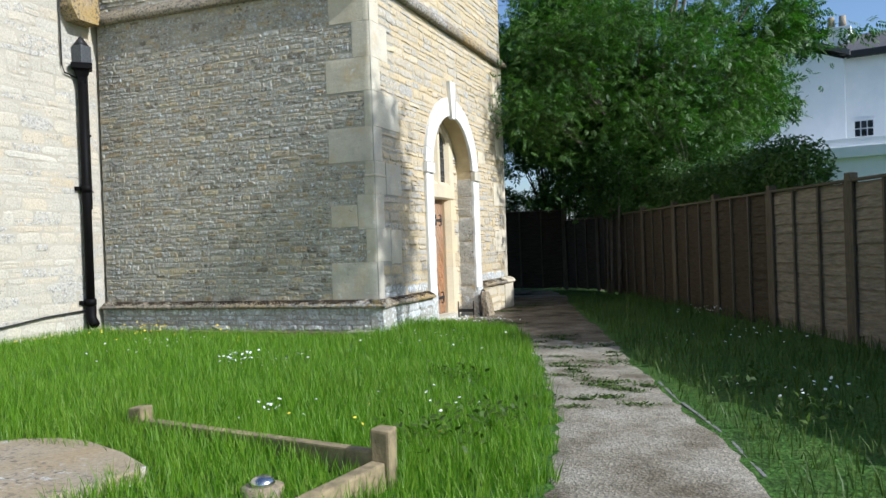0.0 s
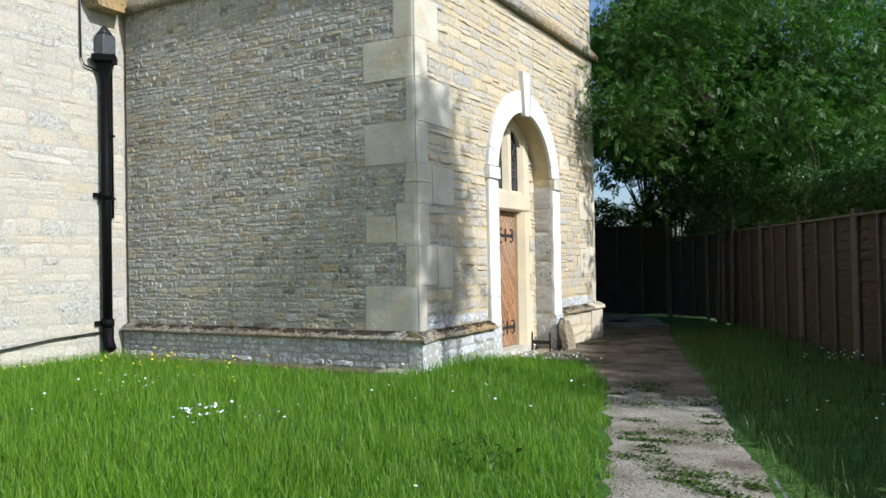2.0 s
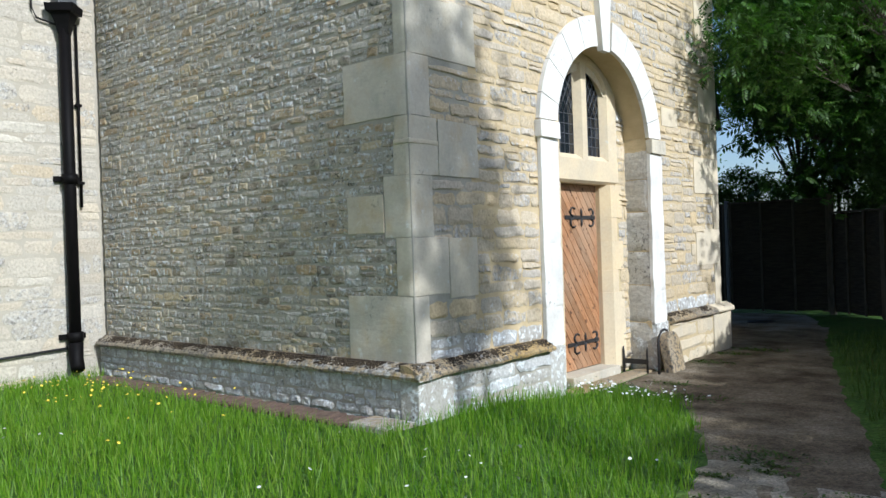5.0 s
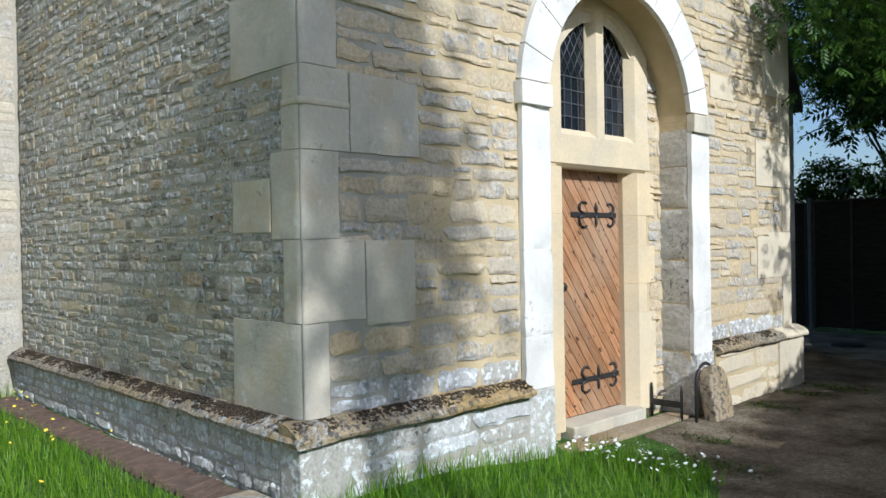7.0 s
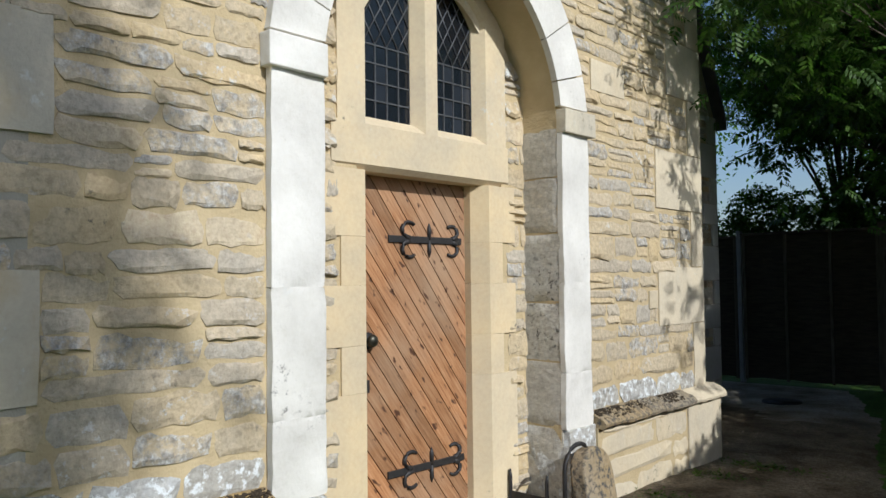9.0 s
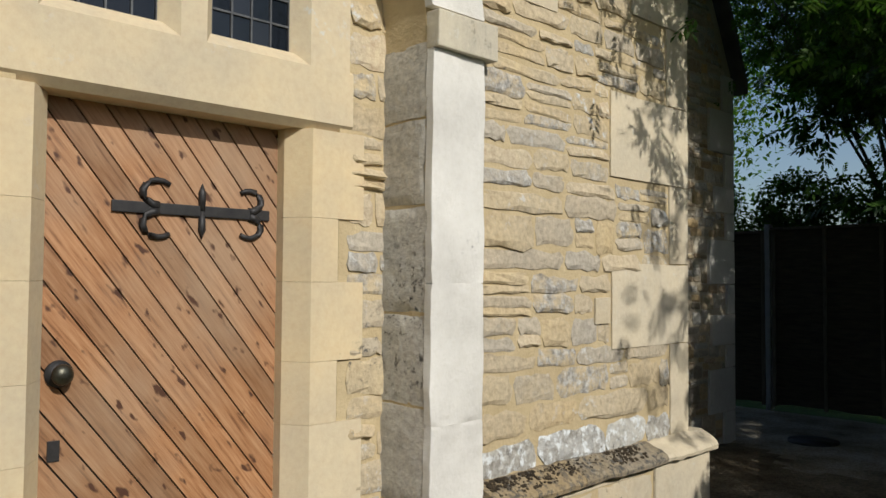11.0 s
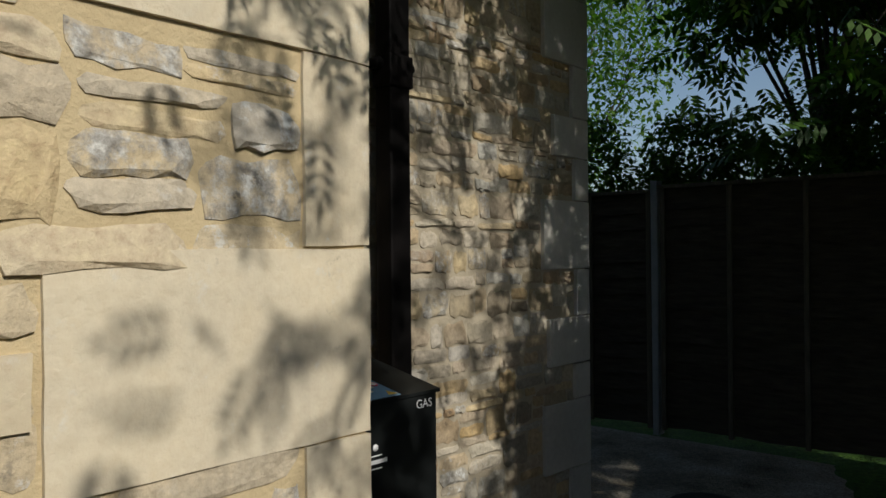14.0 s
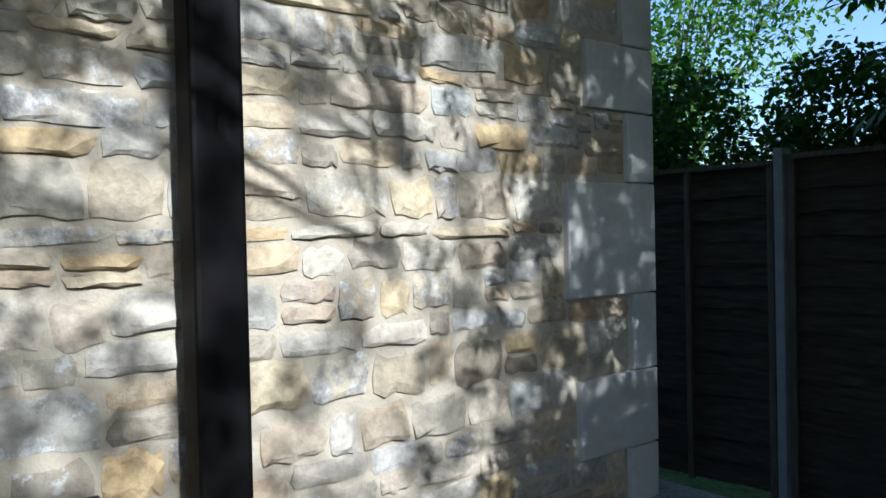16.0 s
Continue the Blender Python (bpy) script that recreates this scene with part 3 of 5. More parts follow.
for p, q, r, s in BLOCKS_A:
    dressed(WALL_A, M_QUOIN, (p + 0.003, AY - 0.002, r + 0.003), (q - 0.003, AY + 0.2, s - 0.003))


def ledge_stone(owner, mat, along, lo, hi, face, z0, z1, out):
    """One stone of a weathered course: flat below, a worn nose, sloped on top. along is the axis that it runs on."""
    k = z1 - z0
    prof = [(-0.06, 0), (out - 0.02, 0), (out - 0.004, k * 0.08), (out + 0.002, k * 0.3), (out - 0.012, k * 0.52), (out * 0.65, k * 0.72), (out * 0.34, k * 0.9), (0.01, k * 1.12), (-0.06, k * 1.14)]
    n = max(int((hi - lo) / 0.05), 2)
    bm = bmesh.new()
    rings = []
    for i in range(n + 1):
        a = lo + 0.003 + (hi - lo - 0.006) * i / n
        ring = []
        for j, (d, z) in enumerate(prof):
            p = Vector((a, face - d, z0 + z)) if along == "x" else Vector((face + d, a, z0 + z))
            if 0 < j < len(prof) - 1:
                p += noise.noise_vector(p * 7) * 0.010 + noise.noise_vector(p * 24) * 0.006
            ring.append(bm.verts.new(p))
        rings.append(ring)
    m = len(prof)
    for p, q in zip(rings, rings[1:]):
        for j in range(m):
            bm.faces.new((p[j], p[(j + 1) % m], q[(j + 1) % m], q[j]))
    bm.faces.new(rings[0]), bm.faces.new(rings[-1][::-1])
    part("ledge_stone", bm, mat, owner)


def ledge(z0, z1, out, mat, y_hi, owner):
    """A weathered course of long stones round the two faces."""
    rng = random.Random(5)
    x = XWEST
    while x < BX - 0.05:
        w = min(rng.uniform(0.6, 1.3), BX + out - x)
        if BX + out - x - w < 0.4:
            w = BX + out - x
        ledge_stone(owner, mat, "x", x, x + w, AY, z0, z1, out)
        x += w
    y = AY - out + 0.012
    while y < y_hi:
        w = min(rng.uniform(0.6, 1.2), y_hi - y)
        if y_hi - y - w < 0.35:
            w = y_hi - y
        ledge_stone(owner, mat, "y", y, y + w, BX, z0, z1, out)
        y += w


ledge(LEDGE_LO, LEDGE_HI, 0.13, M_LEDGE, ARCH_Y - R_OUT, WALL_A)
y = ARCH_Y + R_OUT
for w in (0.62, 0.72, 0.56):
    y2 = min(y + w, YEND + 0.13)
    ledge_stone(WALL_B, M_LEDGE if y < 5 else M_QUOIN_W, "y", y, y2, BX, LEDGE_LO, LEDGE_HI, 0.13)
    y = y2
PL = 0.08
boxed("plinth", (XWEST, AY - PL + 0.012, -0.4), (BX + PL - 0.012, AY + 0.3, LEDGE_LO), M_MORTAR_G, WALL_A, "lichened rubble plinth")
boxed("plinth", (BX - 0.3, AY + 0.3, -0.4), (BX + PL - 0.012, ARCH_Y - R_OUT, LEDGE_LO), M_MORTAR_G, WALL_B, "lichened rubble plinth")
boxed("plinth", (BX - 0.3, ARCH_Y + R_OUT, -0.4), (BX + PL - 0.012, YEND + PL, LEDGE_LO), M_MORTAR, WALL_B, "lichened rubble plinth")
boxed("plinth_quoin", (-0.1, AY - PL - 0.004, -0.3), (BX + PL + 0.004, 0.24, LEDGE_LO - 0.004), M_PLINTH, WALL_B, "pale lichened corner stone", 0.01, 0.003)
boxed("plinth_quoin", (-0.3, YEND - 0.5, -0.3), (BX + PL + 0.004, YEND + PL + 0.004, LEDGE_LO - 0.006), M_QUOIN_W, WALL_B, "", 0.01, 0.003)
ledge(4.66, 4.84, 0.10, M_LEDGE, YEND + 0.08, WALL_A)

# ---- doorway: pilasters, arch, imposts, recess and frame ----


def arch_blocks():
    owner = thing("door_surround", (0.05, ARCH_Y, 0), "whitewashed stone pilasters and round arch with keystone", "door surround", kind="structure")
    ox = owner.location
    back, front = -0.06, 0.035
    for side in (-1, 1):
        ya, yb = sorted((ARCH_Y + side * (R_IN - 0.005), ARCH_Y + side * (R_OUT - (0.01 if side < 0 else 0))))
        z, zz = 0.30, -0.25
        inner = ARCH_Y + side * R_IN
        for h in (0.6, 0.42, 0.38, 0.45, 0.36, 0.32):
            lo_y, hi_y = sorted((inner - side * 0.006, inner + side * 0.08))
            hewn("reveal_stone", (-0.43, lo_y - ox.y, zz + 0.003), (-0.045, hi_y - ox.y, zz + h - 0.003), M_REVEAL, owner, "grey tooled stone in the reveal", 0.006, 6, 0.006)
            zz += h
        hewn("pilaster_base", (back - 0.28, ya - 0.02 * (side < 0) - ox.y, -0.3), (front + 0.02 - ox.x, yb + 0.03 * (side > 0) - ox.y, 0.34), M_PLINTH, owner, "grey weathered stone base", 0.012, 7, 0.012)
        for h in (0.36, 0.58, 1.02):
            h = min(h, 2.24 - z)
            hewn("pilaster_stone", (back, ya - ox.y, z + 0.037), (front - ox.x, yb - ox.y, z + h + 0.038), M_WHITE, owner, "", 0.007, 16, 0.004)
            z += h
        boxed("impost", (back, ya - (0.03 if side < 0 else 0.0) - 0.0 - ox.y, 2.245), (front + 0.03 - ox.x, yb + (0.05 if side > 0 else 0.09) - ox.y - (0.09 if side < 0 else 0), 2.40), M_QUOIN if side > 0 else M_WHITE, owner, "square impost block", 0.006, 0.003)
    n = 11
    for k in range(n):
        if k == n // 2:
            continue
        a0, a1 = math.pi * k / n + 0.004, math.pi * (k + 1) / n - 0.004
        bm = bmesh.new()
        m = 5
        rows = []
        for x in (back, front - ox.x):
            for r in (R_IN - 0.005, R_OUT):
                rows.append([bm.verts.new((x, ARCH_Y - ox.y - r * math.cos(a0 + (a1 - a0) * i / m), max(ARCH_Z + r * math.sin(a0 + (a1 - a0) * i / m), 2.42))) for i in range(m + 1)])
        for p, q in ((0, 1), (1, 3), (3, 2), (2, 0)):
            for i in range(m):
                bm.faces.new((rows[p][i], rows[p][i + 1], rows[q][i + 1], rows[q][i]))
        for i in (0, m):
            bm.faces.new([rows[j][i] for j in (0, 1, 3, 2)])
        bmesh.ops.remove_doubles(bm, verts=bm.verts, dist=0.0004)
        part("voussoir", bm, M_WHITE, owner)
    prism("keystone", [(-0.07, 3.22), (0.07, 3.22), (0.13, 3.84), (-0.13, 3.84)], "x", back, front + 0.02 - ox.x, M_WHITE, owner)
    return owner


SURROUND = arch_blocks()

FX, DX = -0.27, -0.42               # face of the freestone frame, face of the door
DY0, DY1, DZ1 = 2.54, 3.44, 1.90   # door opening
FY0, FY1 = 2.22, 3.71
W_SPR, W_TOP = 2.90, 3.12


def doorway():
    # rubble filling between the frame and the reveals
    fill = boxed("wall_recess", (FX - 0.3, ARCH_Y - 1.05, -0.4), (FX - 0.012, FY0 + 0.20, 2.6), M_MORTAR)
    tagged(fill, "rubble infill beside the door frame", "wall", kind="structure")
    boxed("infill", (FX - 0.3, FY1 - 0.06, -0.4), (FX - 0.012, 4.02, 2.6), M_MORTAR, fill)
    n = 20
    bm = bmesh.new()
    top = [(ARCH_Y + 0.06 - 1.1 * math.cos(math.pi * i / n), 2.3 + 1.1 * math.sin(math.pi * i / n)) for i in range(n + 1)]
    for (ya, za), (yb, zb) in zip(top, top[1:]):
        v = [bm.verts.new((FX - 0.03, y, z)) for y, z in ((ya, za), (yb, zb), ((yb - 3.06) * 0.6 + 3.06, (zb - 2.3) * 0.72 + 2.3), ((ya - 3.06) * 0.6 + 3.06, (za - 2.3) * 0.72 + 2.3))]
        bm.faces.new(v)
    part("infill", bm, M_QUOIN_W, fill)
    rubble(fill, Matrix.Translation((FX - 0.012, 0, 0)) @ FACE_X, M_WARM, FY1 - 0.02, 3.99, -0.15, 2.75, [0.1, 0.13, 0.16], (0.14, 0.3), 0.02, lambda a, b: [], lambda u, v: True, 60)
    rubble(fill, Matrix.Translation((FX - 0.012, 0, 0)) @ FACE_X, M_WARM, 1.93, FY0 + 0.07, -0.15, 2.75, [0.1, 0.13, 0.16], (0.14, 0.3), 0.02, lambda a, b: [], lambda u, v: True, 60)

    owner = thing("window_1", (FX, 3.06, 0), "two-light leaded window in an ochre freestone frame above the door", "window", kind="structure")
    o = owner.location
    xb, xf = -0.25, 0.0
    # jambs, toothed on the outer edge, with a chamfer towards the door
    for side in (-1, 1):
        z = -0.12
        for i, h in enumerate((0.83, 0.25, 0.32, 0.26, 0.5)):
            z1 = min(z + h, DZ1)
            inner = (DY0 if side < 0 else DY1) - o.y
            outer = ((FY0 + 0.08) if side < 0 else FY1 - 0.07) - o.y + side * (0.0 if i % 2 else 0.13)
            ch = 0.07
            prism("jamb_stone", [(xb, inner), (-0.10, inner), (xf, inner + side * ch), (xf, outer), (xb, outer)], "z", z + 0.0006, z1 - 0.0006, M_FRAME, owner)
            z = z1
    prism("lintel", [(xb, DZ1), (-0.035, DZ1), (xf, DZ1 + 0.03), (xf, 2.15), (-0.06, 2.205), (xb, 2.205)], "y", FY0 + 0.02 - o.y, FY1 - o.y, M_FRAME, owner, "ochre freestone lintel and sill")
    # head of the window: a slab with two arched lights cut through it
    lights = [(2.53, 2.89), (3.10, 3.44)]
    bm = bmesh.new()
    n = 10

    def light_line(a, b, grow=0.0):
        pts = []
        left = a < 3
        for i in range(n + 1):
            k = i / n
            y = a - grow + (b - a + 2 * grow) * k
            s = k if left else 1 - k
            pts.append((y, W_SPR + (W_TOP - W_SPR + grow) * math.sin(min(s / 0.85, 1.0) * math.pi / 2) ** 0.9))
        return pts

    def outer_top(y):
        c = 2.985
        return 2.55 + 0.80 * math.sqrt(max(0.0, 1 - ((y - c) / 0.86) ** 2))

    edges = [FY0 + 0.06, *(e for l in lights for e in l), FY1 - 0.02]
    g, xm = 0.055, -0.075

    def strip(ys, lows, tops, front_low, splay_a, splay_b):
        """A run of stone between a lower and an upper line, splayed towards the lights."""
        a, b = ys[0], ys[-1]
        for i in range(len(ys) - 1):
            quad = []
            for k in (i, i + 1):
                f = (ys[k] - a) / (b - a)
                yf = ys[k] + g * ((1 - f) * splay_a - f * splay_b)
                quad.append((yf, ys[k], lows[k], front_low[k], tops[k]))
            (fa, ya, la, qa, ta), (fb, yb, lb, qb, tb) = quad
            v = [bm.verts.new((x, y - o.y, z)) for x, y, z in ((xf, fa, qa), (xf, fb, qb), (xf, fb, tb), (xf, fa, ta), (xm, ya, la), (xm, yb, lb), (xb, ya, la), (xb, yb, lb), (xb, yb, tb), (xb, ya, ta), (xm, yb, tb), (xm, ya, ta))]
            bm.faces.new((v[0], v[1], v[2], v[3])), bm.faces.new((v[0], v[4], v[5], v[1])), bm.faces.new((v[4], v[6], v[7], v[5])), bm.faces.new((v[3], v[2], v[10], v[11])), bm.faces.new((v[11], v[10], v[8], v[9]))
            if i == 0:
                bm.faces.new((v[0], v[3], v[11], v[4])), bm.faces.new((v[4], v[11], v[9], v[6]))
            if i == len(ys) - 2:
                bm.faces.new((v[1], v[5], v[10], v[2])), bm.faces.new((v[5], v[7], v[8], v[10]))

    for k, (a, b) in enumerate(((edges[0], edges[1]), (edges[2], edges[3]), (edges[4], edges[5]))):
        m = 4
        ys = [a + (b - a) * i / m for i in range(m + 1)]
        strip(ys, [2.15] * (m + 1), [outer_top(y) for y in ys], [2.15] * (m + 1), k > 0, k < 2)
    for a, b in lights:
        pts = light_line(a, b)
        strip([y for y, z in pts], [z for y, z in pts], [outer_top(y) for y, z in pts], [min(z + g, outer_top(y) - 0.01) for y, z in pts], -1, -1)
    bmesh.ops.remove_doubles(bm, verts=bm.verts, dist=0.0005)
    part("window_head", bm, M_FRAME, owner, "ochre freestone mullion and arched heads")
    # leaded panes: squares below, diamonds above
    gx = -0.085
    for a, b in lights:
        pts = light_line(a, b)
        w = b - a
        for i in range(4):
            for j in range(4):
                y0, z0 = a + w * i / 4, 2.205 + 0.105 * j
                boxed("pane", (gx - 0.004, y0 + 0.005 - o.y, z0 + 0.004), (gx + RNG.uniform(0, 0.003), y0 + w / 4 - 0.005 - o.y, z0 + 0.101), M_GLASS, owner)
        top = [(y - o.y, z) for y, z in pts][::-1]
        prism("pane", [(a - o.y, 2.628), (b - o.y, 2.628), *top], "x", gx - 0.006, gx, M_GLASS, owner, "dark diamond-leaded glass")
        for i in range(5):
            y0 = a + w * i / 4
            boxed("lead_bar", (gx - 0.002, y0 - 0.004 - o.y, 2.2), (gx + 0.008, y0 + 0.004 - o.y, 2.63), M_LEAD, owner)
        for j in range(5):
            z0 = 2.205 + 0.105 * j
            boxed("lead_bar", (gx - 0.002, a - o.y, z0 - 0.004), (gx + 0.009, b - o.y, z0 + 0.004), M_LEAD, owner)
        for s in (-1, 1):
            for k in range(-6, 10):
                # a diagonal from the base, cut to the light
                q = []
                for i in range(41):
                    z = 2.63 + 0.5 * i / 40
                    y = a + k * w / 4 + s * (z - 2.63) * 0.62 + (0 if s > 0 else w / 2)
                    if a < y < b:
                        f = (y - a) / w
                        f = f if a < 3 else 1 - f
                        lim = W_SPR + (W_TOP - W_SPR) * math.sin(min(f / 0.85, 1.0) * math.pi / 2) ** 0.9
                        if z < lim:
                            q.append((gx + 0.004, y - o.y, z))
                if len(q) > 2:
                    tubed("lead_bar", [q[0], q[-1]], 0.0042, M_LEAD, owner, sides=5)

    # the door
    door = thing("door_1", (DX, 3.06, -0.08), "closed oiled pine door of diagonal boards with black iron strap hinges", "door", kind="structure")
    d = door.location
    boxed("door_backing", (-0.05, DY0 - 0.03 - d.y, 0.0), (-0.012, DY1 + 0.03 - d.y, 2.04), M_DARK, door)
    y0, y1, z0, z1 = DY0 - 0.01 - d.y, DY1 + 0.01 - d.y, 0.005, 2.03
    # boards falling to the right, each clipped to the door
    ang = radians(52)
    u = Vector((math.cos(ang), -math.sin(ang)))
    nrm = Vector((math.sin(ang), math.cos(ang)))
    bw = 0.088
    for k in range(-12, 34):
        lo, hi = k * bw + 0.0028, (k + 1) * bw - 0.0028
        poly = [Vector((y0, z0)), Vector((y1, z0)), Vector((y1, z1)), Vector((y0, z1))]
        for lim, sgn in ((lo, 1), (hi, -1)):
            out = []
            for p, q in zip(poly, poly[1:] + poly[:1]):
                dp, dq = (p.dot(nrm) - lim) * sgn, (q.dot(nrm) - lim) * sgn
                if dp >= 0:
                    out.append(p)
                if dp * dq < 0:
                    out.append(p + (q - p) * (dp / (dp - dq)))
            poly = out
            if len(poly) < 3:
                break
        if len(poly) < 3:
            continue
        bm = bmesh.new()
        c = sum(poly, Vector((0, 0))) / len(poly)
        back = [bm.verts.new((-0.012, p.x, p.y)) for p in poly]
        mid = [bm.verts.new((-0.004, p.x, p.y)) for p in poly]
        front = [bm.verts.new((0.0, *(p + (c - p).normalized() * min(0.006, (c - p).length * 0.3)))) for p in poly]
        m = len(poly)
        for r, s in ((back, mid), (mid, front)):
            for i in range(m):
                bm.faces.new((r[i], r[(i + 1) % m], s[(i + 1) % m], s[i]))
        bm.faces.new(front)
        o2 = part("board", bm, M_DOOR, door)
        # grain follows the board
        o2.data.transform(Matrix.Rotation(-(ang), 4, "X").inverted())
        o2.matrix_local = Matrix.Rotation(-(ang), 4, "X")
    for hz, tail in ((1.625, 0.62), (0.278, 0.64)):
        bm = bmesh.new()
        block(bm, (0.0, 3.39 - tail - d.y, hz - 0.021), (0.012, 3.40 - d.y, hz + 0.021), 0.004)
        h = part("strap_hinge", bm, M_IRON, door, "black wrought iron strap hinge with scrolls")
        for yy, r in ((3.33, 0.066), (2.92, 0.074)):
            for s in (1, -1):
                turn = 1 if yy > 3.2 else -1
                pts = [(0.006, yy - d.y - turn * 0.02 + turn * r * 0.8 * math.sin(math.pi * 1.25 * i / 9), hz + s * (0.01 + r * 0.85 * (1 - math.cos(math.pi * 1.25 * i / 9)) * 0.75)) for i in range(10)]
                tubed("scroll", pts, [0.017 - 0.0008 * i for i in range(10)], M_IRON, h, sides=7)
        for s in (1, -1):
            tubed("finial", [(0.006, 3.11 - d.y, hz), (0.006, 3.11 - d.y, hz + s * 0.07), (0.006, 3.11 - d.y, hz + s * 0.105)], [0.012, 0.015, 0.002], M_IRON, h, sides=7)
    bm = bmesh.new()
    bmesh.ops.create_uvsphere(bm, u_segments=14, v_segments=9, radius=0.036)
    bmesh.ops.scale(bm, vec=(0.7, 1, 1), verts=bm.verts)
    bmesh.ops.translate(bm, vec=(0.045, 2.61 - d.y, 1.05), verts=bm.verts)
    kn = part("knob", bm, M_BRASS, door, "dull bronze ring-turned door knob", True)
    tubed("rose", [(0.0, 2.61 - d.y, 1.05), (0.012, 2.61 - d.y, 1.05)], 0.046, M_IRON, kn, sides=16)
    boxed("keyhole_plate", (0.0, 2.58 - d.y, 0.76), (0.005, 2.62 - d.y, 0.83), M_IRON, door, "small dark keyhole plate", 0.002)
    tagged(boxed("door_step", (DX - 0.2, DY0 - 0.05, -0.30), (-0.20, DY1 + 0.05, -0.085), M_QUOIN, None, "", 0.012, 0.003), "worn pale stone step below the door", "step", kind="structure")
    tagged(hewn("threshold", (-0.198, 1.96, -0.32), (0.03, 3.87, -0.165), M_SLAB, None, "", 0.008, 8, 0.012), "worn flat stone threshold in the doorway", "threshold", kind="structure")


doorway()

# ---- nave wall and vestry ----
NX = -4.70
nave = tagged(boxed("wall_nave", (NX - 0.7, -30, -0.4), (NX - 0.012, AY + 0.3, 8.0), M_MORTAR_P), "pale sunlit limestone wall of the nave", "wall", kind="structure")
VX, VY = -1.13, 8.82
vestry = prism("wall_vestry", [(YEND - 0.3, -0.4), (VY, -0.4), (VY, 3.25), (7.3, 6.1), (YEND - 0.3, 3.9)], "x", VX - 0.6, VX - 0.012, M_MORTAR_N)
tagged(vestry, "newer honey-coloured rubble wall of the vestry gable", "wall", kind="structure")
tagged(boxed("wall_vestry_north", (-7.0, VY - 0.5, -0.4), (VX - 0.6, VY, 3.2), M_MORTAR_N), "north rubble wall of the vestry", "wall", kind="structure")
prism("roof_slope", [(VY + 0.13, 3.08), (VY + 0.13, 3.2), (7.3, 6.4), (7.3, 6.25)], "x", -7.0, VX + 0.10, M_ROOF, vestry, "dark slate roof slope")
VQ = [(-0.3, 0.10, 0.20), (0.10, 0.50, 0.47), (0.50, 0.71, 0.15), (0.71, 0.99, 0.42), (0.99, 1.27, 0.13), (1.27, 1.675, 0.47), (1.675, 1.93, 0.14), (1.93, 2.17, 0.36), (2.17, 2.48, 0.16), (2.48, 2.88, 0.45), (2.88, 3.22, 0.2)]
for z0, z1, w in VQ:
    boxed("quoin", (VX - 0.3, VY - w + 0.004, z0 + 0.003), (VX + 0.012, VY + 0.012, z1 - 0.003), M_QUOIN_N, vestry, bevel=0.005, wob=0.001)

